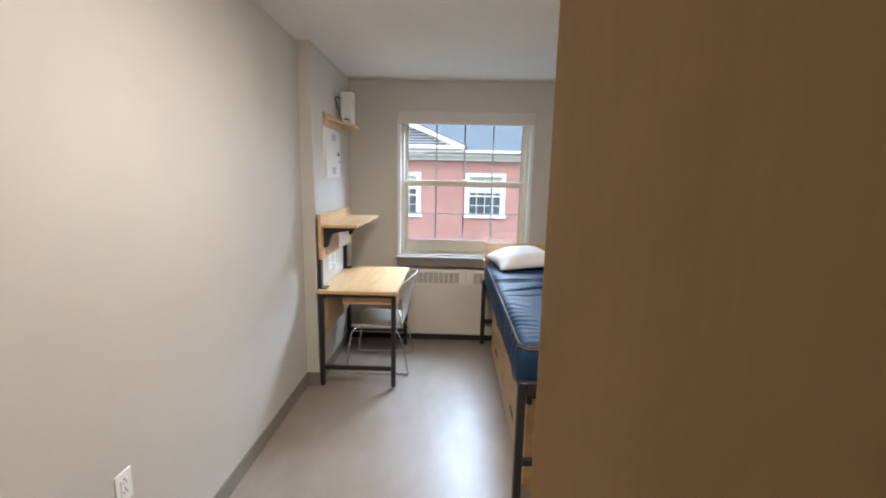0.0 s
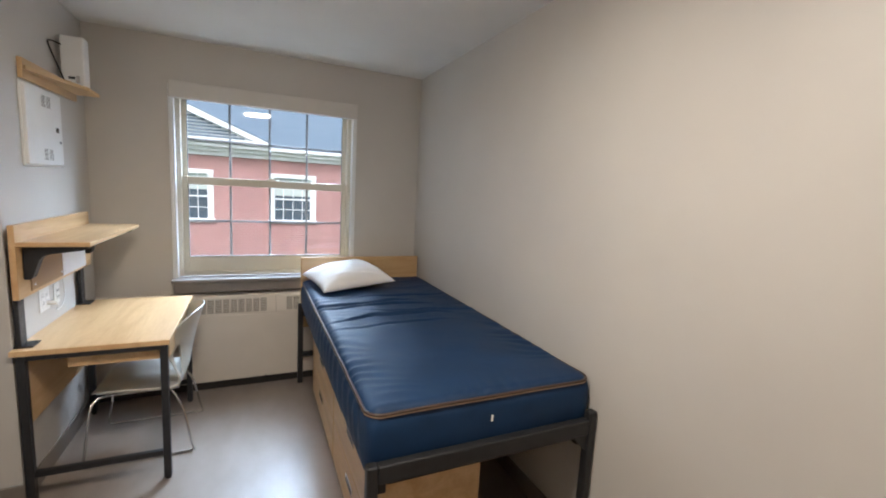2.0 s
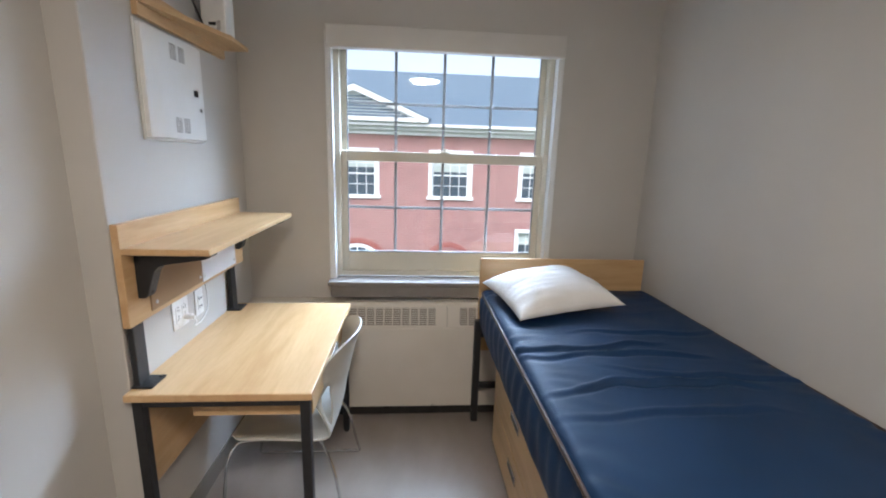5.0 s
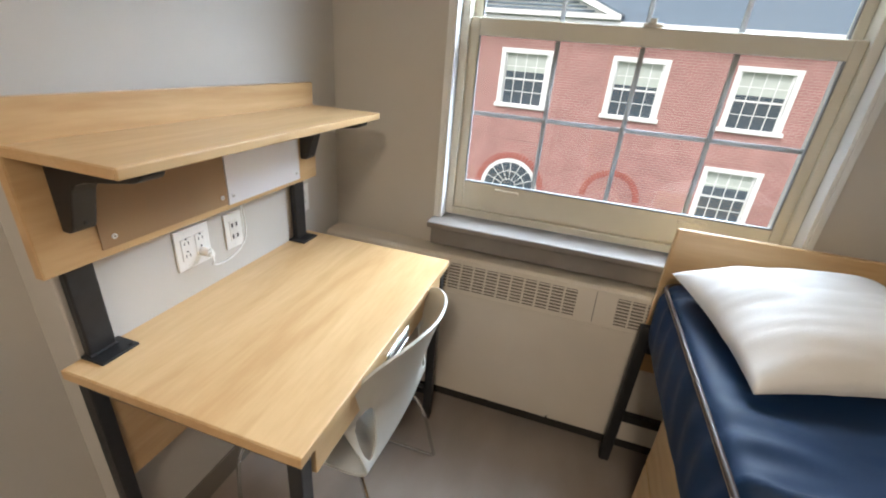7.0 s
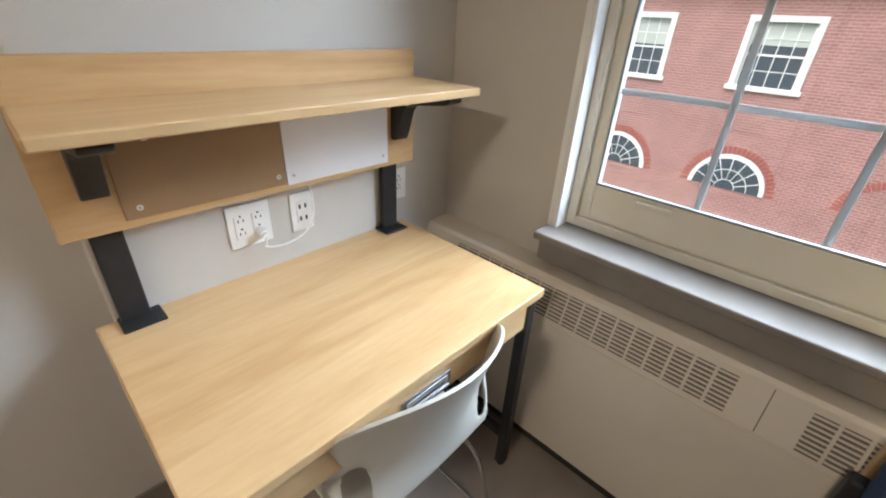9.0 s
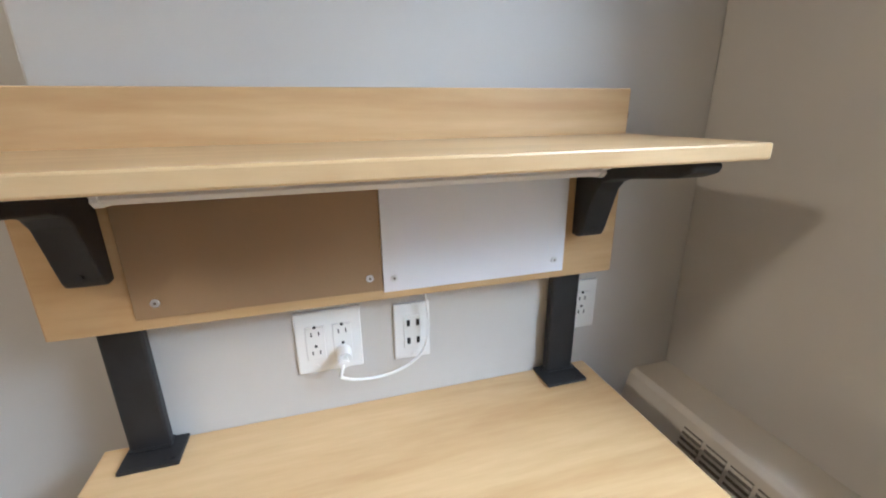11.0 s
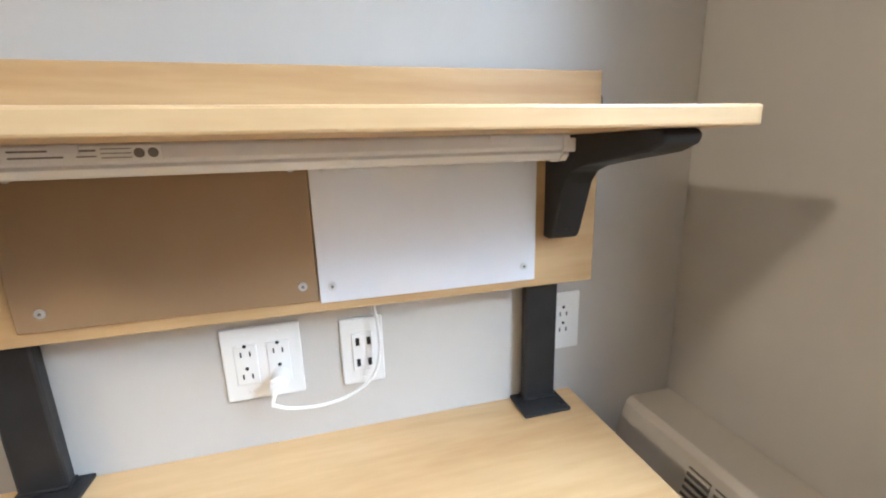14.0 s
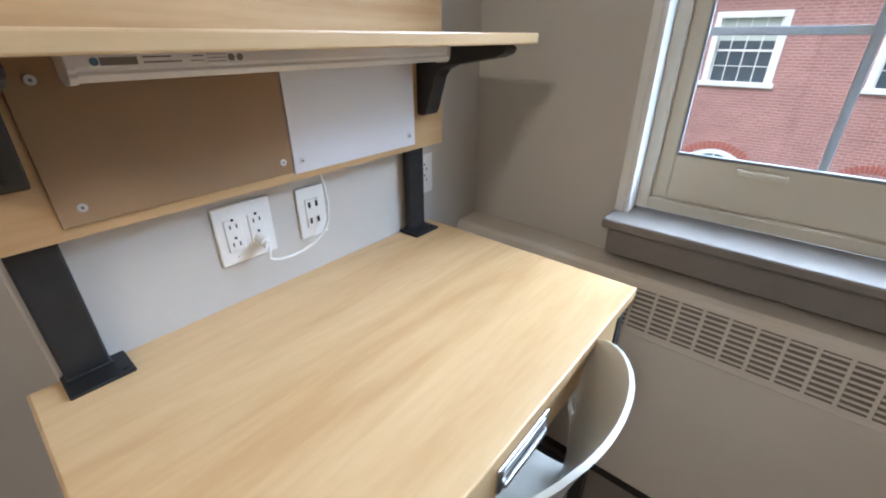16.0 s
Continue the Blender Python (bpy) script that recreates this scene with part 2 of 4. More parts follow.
def part(name, bm, mat, parent=None, label="", smooth=False):
    """Links a bmesh as one mesh under a thing or a part."""
    me = bpy.data.meshes.new(name)
    if smooth:
        for f in bm.faces:
            f.smooth = True
    bmesh.ops.recalc_face_normals(bm, faces=bm.faces)
    bm.to_mesh(me)
    bm.free()
    me.materials.append(mat)
    ob = new(name, me)
    if parent:
        ob.parent = parent
        if parent.type == "EMPTY":
            ob.location = -parent.location
    return tagged(ob, label)


def thing(name, base, label, category, group=""):
    ob = new(name)
    ob.empty_display_size = 0.1
    ob.location = base
    return tagged(ob, label, category, group)


def structure(name, bm, mat, label, category):
    return tagged(part(name, bm, mat), label, category, kind="structure")


# ---- the room's shell ----
structure("floor", box(WEST_NEAR - 0.2, EAST + 0.2, SOUTH - 1.6, NORTH + 0.02, -0.1, FLOOR), VINYL, "grey-brown vinyl floor with a soft sheen", "floor")
structure("ceiling", box(WEST_NEAR - 0.2, EAST + 0.2, SOUTH - 1.6, NORTH + 0.02, CEIL, CEIL + 0.15), CEILING, "plain white painted ceiling", "ceiling")
structure("wall_west_near", box(WEST_NEAR - 0.25, WEST_NEAR, SOUTH - 1.6, JOG, 0, CEIL), PAINT, "warm greige painted wall beside the doorway", "wall")
structure("wall_west_far", box(WEST_NEAR - 0.25, WEST, JOG, NORTH, 0, CEIL, 0.004, 2), PAINT, "greige painted wall standing proud behind the desk", "wall")
structure("wall_east", box(EAST, EAST + 0.2, SOUTH - 1.6, NORTH, 0, CEIL), PAINT, "warm greige painted wall beside the bed", "wall")
north = box(WEST_NEAR - 0.25, WIN_L, NORTH, NORTH + THICK, -0.1, CEIL + 0.15)
box(WIN_R, EAST + 0.2, NORTH, NORTH + THICK, -0.1, CEIL + 0.15, bm=north)
box(WIN_L, WIN_R, NORTH, NORTH + THICK, -0.1, WIN_B, bm=north)
box(WEST_NEAR - 0.25, EAST + 0.2, NORTH + 0.02, NORTH + THICK, -7.05, -0.1, bm=north)
box(WIN_L, WIN_R, NORTH, NORTH + THICK, WIN_T, CEIL + 0.15, bm=north)
structure("wall_north", north, PAINT, "greige painted wall around the window", "wall")
south = box(WEST_NEAR, -0.47, SOUTH - 0.12, SOUTH, 0, CEIL)
box(0.55, EAST, SOUTH - 0.12, SOUTH, 0, CEIL, bm=south)
box(-0.47, 0.55, SOUTH - 0.12, SOUTH, 2.14, CEIL, bm=south)
structure("wall_south", south, PAINT, "greige painted wall around the doorway", "wall")
structure("wall_corridor", box(WEST_NEAR - 0.2, EAST + 0.2, SOUTH - 1.75, SOUTH - 1.6, 0, CEIL), PAINT, "plain painted corridor wall", "wall")


skirt = box(WEST_NEAR, WEST_NEAR + 0.009, SOUTH, JOG, FLOOR, FLOOR + 0.1, 0.003)
box(WEST_NEAR + 0.009, WEST + 0.009, JOG - 0.009, JOG, FLOOR, FLOOR + 0.1, 0.002, bm=skirt)
box(WEST, WEST + 0.009, JOG, NORTH - 0.16, FLOOR, FLOOR + 0.1, 0.003, bm=skirt)
box(EAST - 0.009, EAST, SOUTH, NORTH - 0.16, FLOOR, FLOOR + 0.1, 0.003, bm=skirt)
structure("baseboard", skirt, BASE, "taupe vinyl cove baseboard", "baseboard")

# ---- door, standing half open ----
EDGE_AT, HINGE_AT = Vector((0.068, 0.248, 0)), Vector((0.508, -0.52, 0))
door = thing("door_1", HINGE_AT, "brown wood-veneer room door standing half open", "door")
door["kind"] = "structure"
along = (EDGE_AT - HINGE_AT)
leaf = part("leaf", box(0, along.length, 0, 0.044, FLOOR + 0.008, 2.12, 0.002), OAK, door)
leaf.location = (0, 0, 0)
turn_z = math.atan2(along.y, along.x)
leaf.rotation_euler = (0, 0, turn_z)
for side, off in (("lever", -0.045), ("lever", 0.089)):
    hb = disc((along.length - 0.07, 0.022 + (off - 0.022) * 0.5, 1.0), 1, 0.011, abs(off - 0.022), 16)
    box(along.length - 0.19, along.length - 0.058, off - 0.008, off + 0.008, 0.99, 1.01, 0.006, bm=hb)
    part(side, hb, CHROME, leaf, "brushed metal lever handle")
frame_bm = box(-0.47, -0.42, SOUTH - 0.14, SOUTH + 0.016, FLOOR, 2.14, 0.003)
box(0.515, 0.565, SOUTH - 0.14, SOUTH + 0.012, FLOOR, 2.14, 0.003, bm=frame_bm)
box(-0.42, 0.515, SOUTH - 0.14, SOUTH + 0.016, 2.125, 2.17, 0.003, bm=frame_bm)
structure("door_frame", frame_bm, BASE, "taupe painted steel door frame", "door frame")

# ---- ceiling lamp ----
LAMP_X, LAMP_Y = -0.03, 1.05
lamp = thing("ceiling_lamp", (LAMP_X, LAMP_Y, CEIL), "round white flush ceiling lamp, lit warm", "ceiling lamp")
part("base_plate", disc((LAMP_X, LAMP_Y, CEIL - 0.005), 2, 0.195, 0.01, 48), TRIM, lamp)
rim = bmesh.new()
rings = [[rim.verts.new((LAMP_X + r * math.cos(2 * math.pi * k / 56), LAMP_Y + r * math.sin(2 * math.pi * k / 56), CEIL - d)) for k in range(56)] for r, d in ((0.2, 0.0), (0.2, 0.034), (0.197, 0.038), (0.188, 0.038), (0.186, 0.034), (0.186, 0.012))]
for a, b in zip(rings, rings[1:]):
    for k in range(56):
        rim.faces.new((a[k], a[(k + 1) % 56], b[(k + 1) % 56], b[k]))
part("rim", rim, TRIM, lamp, "white metal rim", True)
dome = bmesh.new()
bmesh.ops.create_uvsphere(dome, u_segments=40, v_segments=20, radius=1)
bmesh.ops.bisect_plane(dome, geom=list(dome.verts) + list(dome.edges) + list(dome.faces), plane_co=(0, 0, 0), plane_no=(0, 0, 1), clear_outer=True)
for v in dome.verts:
    v.co = (LAMP_X + v.co.x * 0.185, LAMP_Y + v.co.y * 0.185, CEIL - 0.034 + v.co.z * 0.036)
part("diffuser", dome, GLOW, lamp, "lit opal diffuser", True)

# ---- window ----
window = thing("window_1", (0.03, NORTH, WIN_B), "beige double-hung window with grey muntins between panes", "window")
window["kind"] = "structure"
fy0, fy1 = NORTH + 0.045, NORTH + 0.16
FL, FR, FB, FT = WIN_L + 0.012, WIN_R - 0.012, WIN_B + 0.03, WIN_T - 0.01
liner = box(WIN_L, FL, NORTH - 0.014, fy0, WIN_B, WIN_T, 0.002)
part("jamb_liner", liner, TRIM, window, "white painted jamb")
part("jamb_liner", box(FR, WIN_R, NORTH - 0.014, fy0, WIN_B, WIN_T, 0.002), TRIM, window, "white painted jamb")
for x0, x1 in ((WIN_L - 0.022, WIN_L), (WIN_R, WIN_R + 0.022)):
    part("casing", box(x0, x1, NORTH - 0.014, NORTH, WIN_B + 0.02, WIN_T, 0.003), TRIM, window, "narrow white casing")
frame_bm = box(FL, FL + 0.03, fy0, fy1, FB, FT, 0.003)
box(FR - 0.03, FR, fy0, fy1, FB, FT, 0.003, bm=frame_bm)
box(FL + 0.03, FR - 0.03, fy0, fy1, FT - 0.02, FT, 0.003, bm=frame_bm)
box(FL + 0.03, FR - 0.03, fy0, fy1, FB, FB + 0.03, 0.003, bm=frame_bm)
part("window_frame", frame_bm, SASH, window)


def sash(x0, x1, z0, z1, y, stile, top, bottom, muntin_rows):
    bm = box(x0, x0 + stile, y, y + 0.038, z0, z1, 0.004)
    box(x1 - stile, x1, y, y + 0.038, z0, z1, 0.004, bm=bm)
    box(x0 + stile, x1 - stile, y, y + 0.038, z1 - top, z1, 0.004, bm=bm)
    box(x0 + stile, x1 - stile, y, y + 0.038, z0, z0 + bottom, 0.004, bm=bm)
    s = part("sash", bm, SASH, window)
    gx0, gx1, gz0, gz1 = x0 + stile, x1 - stile, z0 + bottom, z1 - top
    bead = box(gx0, gx1, y - 0.001, y + 0.012, gz0, gz0 + 0.007, 0.001)
    box(gx0, gx0 + 0.005, y + 0.001, y + 0.012, gz0 + 0.007, gz1, bm=bead)
    box(gx1 - 0.005, gx1, y + 0.001, y + 0.012, gz0 + 0.007, gz1, bm=bead)
    part("glazing_bead", bead, GRILLE_GREY, s, "grey glazing bead")
    pane = part("pane", box(gx0 - 0.004, gx1 + 0.004, y + 0.017, y + 0.021, gz0 - 0.004, gz1 + 0.004), GLASS, s)
    pane.visible_shadow = False
    w = 0.0085
    for k in range(1, 4):
        x = gx0 + (gx1 - gx0) * k / 4
        part("muntin", box(x - w, x + w, y + 0.024, y + 0.031, gz0, gz1, 0.002), GRILLE_GREY, s, "grey muntin bar")
    for k in range(1, muntin_rows + 1):
        z = gz0 + (gz1 - gz0) * k / (muntin_rows + 1)
        part("muntin", box(gx0, gx1, y + 0.0255, y + 0.0295, z - w, z + w, 0.0015), GRILLE_GREY, s, "grey muntin bar")
    return s, gz0


GRILLE_GREY = surface("grey_muntin_vinyl", (0.22, 0.23, 0.24), (0.27, 0.28, 0.29), 0.5, size=6)
MEET = 1.62
sash(FL + 0.03, FR - 0.03, MEET - 0.025, FT - 0.02, NORTH + 0.105, 0.032, 0.03, 0.04, 1)
lower, glass_z = sash(FL + 0.03, FR - 0.03, FB + 0.03, MEET + 0.03, NORTH + 0.062, 0.036, 0.058, 0.115, 1)
for x in (-0.36, 0.33):
    part("lift_tab", box(x - 0.05, x + 0.05, NORTH + 0.053, NORTH + 0.064, glass_z - 0.028, glass_z - 0.012, 0.004), SASH, lower)
lock = box(0.0, 0.06, NORTH + 0.05, NORTH + 0.075, MEET + 0.03, MEET + 0.042, 0.004)
disc((0.03, NORTH + 0.063, MEET + 0.048), 2, 0.011, 0.014, 16, lock)
part("sash_lock", lock, SASH, lower)
part("shade_cassette", box(WIN_L - 0.015, WIN_R + 0.02, NORTH - 0.035, NORTH + 0.02, 2.185, 2.3, 0.006), HEADBOX, window, "plain roller shade cassette")
sill = box(WIN_L - 0.024, WIN_R + 0.03, NORTH - 0.09, NORTH + 0.062, WIN_B, WIN_B + 0.026, 0.006)
box(WIN_L - 0.012, WIN_R + 0.018, NORTH - 0.066, NORTH, WIN_B - 0.075, WIN_B, 0.004, bm=sill)
part("window_sill", sill, STONE, window, "taupe painted sill with apron")

# ---- heater under the window ----
heater = thing("convector_heater", (0.05, NORTH - 0.07, 0), "cream enamelled convector cabinet below the window", "heater")
HF, HT = 3.70, 0.775
HX0, HX1 = WEST + 0.002, EAST - 0.002
hb = box(HX0, HX1, HF, NORTH - 0.001, 0.118, 0.63, 0.004)
part("cabinet", hb, CREAM, heater)
# Near-black block below the cabinet; the toe's shade is in its colour.
part("toe_recess", box(HX0, HX1, HF + 0.03, NORTH - 0.001, FLOOR, 0.118), DARK, heater, "toe recess, near-black to stand for its shade")
part("top_cover", prism([(HF, 0.63), (HF, 0.64), (HF + 0.035, 0.765), (HF + 0.047, HT), (NORTH - 0.001, HT), (NORTH - 0.001, 0.63)], 0, HX0, HX1, 0.002), CREAM, heater)


def sloped(bm):
    """Leans a piece of the grille back on to the sloping cover."""
    a = math.atan2(0.035, 0.125)
    for v in bm.verts:
        dy, dz = v.co.y - HF, v.co.z - 0.64
        v.co.y, v.co.z = HF + dy * math.cos(a) + dz * math.sin(a), 0.64 - dy * math.sin(a) + dz * math.cos(a)
    return bm


def vents(x0, x1):
    n = round((x1 - x0) / 0.0525)
    w = (x1 - x0) / n
    for i in range(n):
        a, b = x0 + i * w + 0.004, x0 + (i + 1) * w - 0.004
        # Flat sheet coloured as the shade between the louvres.
        part("vent_slot_shade", sloped(box(a, b, HF - 0.0015, HF + 0.001, 0.65, 0.752)), GRILLE, heater)
        bm = bmesh.new()
        for k in range(8):
            z = 0.656 + k * 0.0126
            box(a, b, HF - 0.004, HF, z, z + 0.005, bm=bm)
        part("vent_louvre", sloped(bm), CREAM, heater)


vents(-0.936, -0.008)
vents(0.13, 0.6)
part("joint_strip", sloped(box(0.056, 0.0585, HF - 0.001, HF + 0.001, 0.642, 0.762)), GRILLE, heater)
for x in (-0.02,):
    part("latch", disc((x, HF - 0.003, 0.128), 1, 0.004, 0.008, 10), DARK, heater)

# ---- desk ----
DX0, DX1, DY0, DY1 = WEST + 0.001, -0.493, 2.682, 3.6
desk = thing("desk", ((DX0 + DX1) / 2, (DY0 + DY1) / 2, 0), "maple laminate desk on a black steel frame", "desk")
top = part("desktop", box(DX0, DX1, DY0, DY1, DESK - 0.027, DESK, 0.003), MAPLE_Y, desk)
band = box(DX0, DX1, DY0 - 0.0015, DY0, DESK - 0.025, DESK - 0.002)
part("edge_band", band, EDGE, top, "orange-toned maple edge")
LEG = 0.034
for x in (DX0 + 0.014, DX1 - 0.012 - LEG):
    for y in (DY0 + 0.012, DY1 - 0.012 - LEG):
        leg = part("leg", box(x, x + LEG, y, y + LEG, FLOOR + 0.012, DESK - 0.027, 0.003), BLACK, desk)
        part("glide", disc((x + LEG / 2, y + LEG / 2, FLOOR + 0.006), 2, 0.013, 0.012, 16), DARK, leg)
for y in (DY0 + 0.012, DY1 - 0.012 - LEG):
    part("stretcher", box(DX0 + 0.014 + LEG, DX1 - 0.012 - LEG, y + 0.004, y + LEG - 0.004, FLOOR + 0.135, FLOOR + 0.165, 0.003), BLACK, desk)
    part("top_rail", box(DX0 + 0.014 + LEG, DX1 - 0.012 - LEG, y + 0.002, y + LEG - 0.002, DESK - 0.055, DESK - 0.027, 0.003), BLACK, desk)
part("back_rail", box(DX0 + 0.016, DX0 + 0.04, DY0 + 0.046, DY1 - 0.046, DESK - 0.055, DESK - 0.027, 0.002), BLACK, desk)
part("modesty_panel", box(DX0 + 0.02, DX0 + 0.038, DY0 + 0.048, DY1 - 0.048, 0.44, DESK - 0.056, 0.002), MAPLE_Y, desk)
drawer = part("drawer", box(-0.92, DX1 - 0.012, DY0 + 0.06, DY1 - 0.06, DESK - 0.118, DESK - 0.03, 0.002), MAPLE_Y, desk, "shallow maple drawer")
pull = box(DX1 - 0.0125, DX1 - 0.006, 3.075, 3.225, 0.715, 0.766, 0.0025)
part("pull", pull, CHROME, drawer, "recessed chrome pull")
part("pull_recess", box(DX1 - 0.0065, DX1 - 0.005, 3.088, 3.212, 0.727, 0.756), SCREW, drawer)
# Dark strip laid on the pull, coloured as the slit's shade.
part("pull_slit", box(DX1 - 0.0052, DX1 - 0.0044, 3.094, 3.206, 0.737, 0.742), DARK, drawer)
part("pull_lip", box(DX1 - 0.0065, DX1 - 0.0005, 3.086, 3.214, 0.722, 0.733, 0.002), CHROME, drawer, "chrome lip of the pull")

# ---- hutch on the desk ----
hutch = thing("desk_hutch", (-1.05, 3.14, DESK), "maple hutch shelf on black posts standing on the desk", "desk hutch")
BB = -1.052
for y in (2.722, 3.475):
    base = part("base_plate", box(WEST + 0.003, -1.034, y, y + 0.088, DESK, DESK + 0.007, 0.002), BLACK, hutch)
    for dx, dy in ((0.012, 0.012), (0.055, 0.076)):
        part("bolt", disc((WEST + 0.003 + dx, y + dy, DESK + 0.0085), 2, 0.005, 0.003, 12), BLACK, base)
    q = 0.006 if y < 3 else 0.018
    post = box(WEST + 0.008, -1.076, y + q, y + q + 0.06, DESK + 0.007, 1.30, 0.004)
    part("post", post, BLACK, hutch)
    part("weld", box(WEST + 0.006, -1.073, y + q - 0.002, y + q + 0.062, DESK + 0.007, DESK + 0.012, 0.002), BLACK, base)
back = part("backboard", box(-1.075, BB, 2.684, 3.603, 1.056, 1.392, 0.002), MAPLE_Y, hutch)
part("edge_band", box(-1.074, BB - 0.001, 2.6825, 2.684, 1.057, 1.391), EDGE, back, "orange-toned maple edge")
bump = disc((-1.088, 3.612, 1.348), 1, 0.016, 0.016, 20)
box(-1.1, -1.076, 3.603, 3.612, 1.33, 1.366, 0.003, bm=bump)
part("wall_bumper", bump, GRILLE, back, "small grey wall bumper")
shelf = part("shelf", box(BB, -0.79, 2.686, 3.606, 1.296, 1.317, 0.003), MAPLE_Y, hutch)
part("edge_band", box(BB, -0.792, 2.6845, 2.686, 1.298, 1.315), EDGE, shelf, "orange-toned maple edge")
for y in (2.737, 3.508):
    prof = [(BB, 1.14), (BB, 1.296), (-0.815, 1.296), (-0.808, 1.289), (-0.812, 1.28), (-0.832, 1.272), (-0.955, 1.254), (-0.98, 1.245), (-0.994, 1.229), (-1.02, 1.151), (-1.026, 1.142), (-1.034, 1.139)]
    br = part("bracket", prism(prof, 1, y, y + 0.047, 0.003), BLACK, hutch, "black steel shelf bracket")
    part("screw", disc((-1.025, y + 0.024, 1.158), 0, 0.004, 0.02, 12), BLACK, br)
tack = part("tack_panel", box(BB, BB + 0.005, 2.797, 3.154, 1.075, 1.295, 0.001), TACK, hutch, "brown tack panel")
board = part("whiteboard", box(BB, BB + 0.006, 3.156, 3.492, 1.071, 1.295, 0.001), WHITEBOARD, hutch, "glossy white marker panel")
for host, ys, zs, d in ((tack, (2.826, 3.134), (1.099, 1.264), 0.005), (board, (3.174, 3.472), (1.095, 1.262), 0.006)):
    for y in ys:
        for z in zs:
            s = part("screw", disc((BB + d + 0.0008, y, z), 0, 0.0062, 0.0022, 20), SCREW, host, "small chrome screw with washer")
            part("screw_recess", disc((BB + d + 0.002, y, z), 0, 0.0022, 0.0012, 8), GRILLE, s)

# ---- strip light under the shelf, switched off ----
strip = thing("under_shelf_light", (-0.9320, 3.1500, 1.296), "white strip light fixed under the shelf, switched off", "strip light")
body = [(-0.957, 1.296), (-0.915, 1.296), (-0.913, 1.293), (-0.913, 1.281), (-0.916, 1.277), (-0.914, 1.273), (-0.921, 1.266), (-0.94, 1.264), (-0.957, 1.269)]
part("housing", prism(body, 1, 2.8480, 3.4570, 0.0008), LAMP_PLASTIC, strip)
part("end_cap", prism([(a + (0.002 if a > -0.9370 else -0.002), b - (0.002 if b < 1.282 else 0)) for a, b in body], 1, 3.4570, 3.4650, 0.0008), LAMP_PLASTIC, strip)
part("end_cap", prism([(a + (0.002 if a > -0.9370 else -0.002), b - (0.002 if b < 1.282 else 0)) for a, b in body], 1, 2.8400, 2.8480, 0.0008), LAMP_PLASTIC, strip)
part("connector", box(-0.9470, -0.9250, 3.4650, 3.4820, 1.274, 1.291, 0.002), PLASTIC, strip)
for y in (2.9550, 3.3750):
    part("clip", box(-0.9135, -0.9105, y - 0.012, y + 0.012, 1.286, 1.2955, 0.001), LAMP_PLASTIC, strip)
label = part("printed_label", box(-0.9135, -0.9123, 2.8600, 3.0328, 1.2795, 1.2935), PLASTIC, strip, "printed rating label")
LX = -0.9123
part("print_mark", disc((LX + 0.0002, 2.8658, 1.2865), 0, 0.0042, 0.0008, 16), BLUE_INK, label)
for y0, y1, z0, z1, ink in ((2.8708, 2.9068, 1.2825, 1.2905, INK), (2.9126, 2.9594, 1.289, 1.2908, INK), (2.9126, 2.9536, 1.2835, 1.2852, INK), (2.9637, 2.9795, 1.2888, 1.2905, INK),
                            (2.9637, 2.9795, 1.2838, 1.285, INK), (2.9831, 3.0076, 1.2905, 1.2913, INK), (2.9831, 3.0076, 1.2865, 1.2873, INK), (2.9831, 3.0076, 1.2825, 1.2833, INK)):
    part("print_line", box(LX - 0.0002, LX + 0.0004, y0, y1, z0, z1), ink, label)
for y in (3.0141, 3.0256):
    part("print_seal", disc((LX + 0.0002, y, 1.2868), 0, 0.0045, 0.0008, 14), INK, label)

# ---- wall plates and charger ----


def plate(name, y0, y1, z0, z1, label, x=WEST, group="wall plates behind the desk"):
    t = thing(name, (x, (y0 + y1) / 2, (z0 + z1) / 2), label, "outlet", group)
    part("cover", box(x, x + 0.006, y0, y1, z0, z1, 0.0025), PLASTIC, t)
    return t


def duplex(t, yc, z0, z1, x=WEST):
    r = part("receptacle", box(x + 0.004, x + 0.0085, yc - 0.0165, yc + 0.0165, z0 + 0.026, z1 - 0.026, 0.001), PLASTIC, t)
    part("seam", box(x + 0.0045, x + 0.0064, yc - 0.0175, yc + 0.0175, z0 + 0.025, z1 - 0.025), LAMP_PLASTIC, r)
    for zc in (z0 + 0.044, z1 - 0.036):
        part("ground_hole", disc((x + 0.0088, yc, zc + 0.009), 0, 0.0028, 0.001, 12), SLOT, r)
        for dy in (-0.0065, 0.0065):
            part("slot", box(x + 0.0083, x + 0.0092, yc + dy - 0.0011, yc + dy + 0.0011, zc - 0.008, zc), SLOT, r)
    for z in (z0 + 0.01, z1 - 0.01):
        part("screw", disc((x + 0.0065, yc, z), 0, 0.003, 0.0012, 12), PLASTIC, t)


p1 = plate("outlet_plate", 3.002, 3.117, 0.907, 1.028, "white double outlet plate above the desk")
duplex(p1, 3.036, 0.909, 1.026)
duplex(p1, 3.083, 0.909, 1.026)
p2 = plate("usb_outlet_plate", 3.177, 3.246, 0.905, 1.021, "white wall plate with four usb sockets")
ur = part("receptacle", box(WEST + 0.004, WEST + 0.0085, 3.195, 3.228, 0.93, 0.995, 0.001), PLASTIC, p2)
for y in (3.204, 3.222):
    for z in (0.944, 0.981):
        part("usb_socket", box(WEST + 0.0083, WEST + 0.0092, y - 0.003, y + 0.003, z - 0.0065, z + 0.0065), SLOT, ur)
for z in (0.914, 1.012):
    part("screw", disc((WEST + 0.0065, 3.211, z), 0, 0.003, 0.0012, 12), PLASTIC, p2)
p3 = plate("outlet_plate", 3.543, 3.613, 0.909, 1.02, "white outlet plate half hidden by a black post")
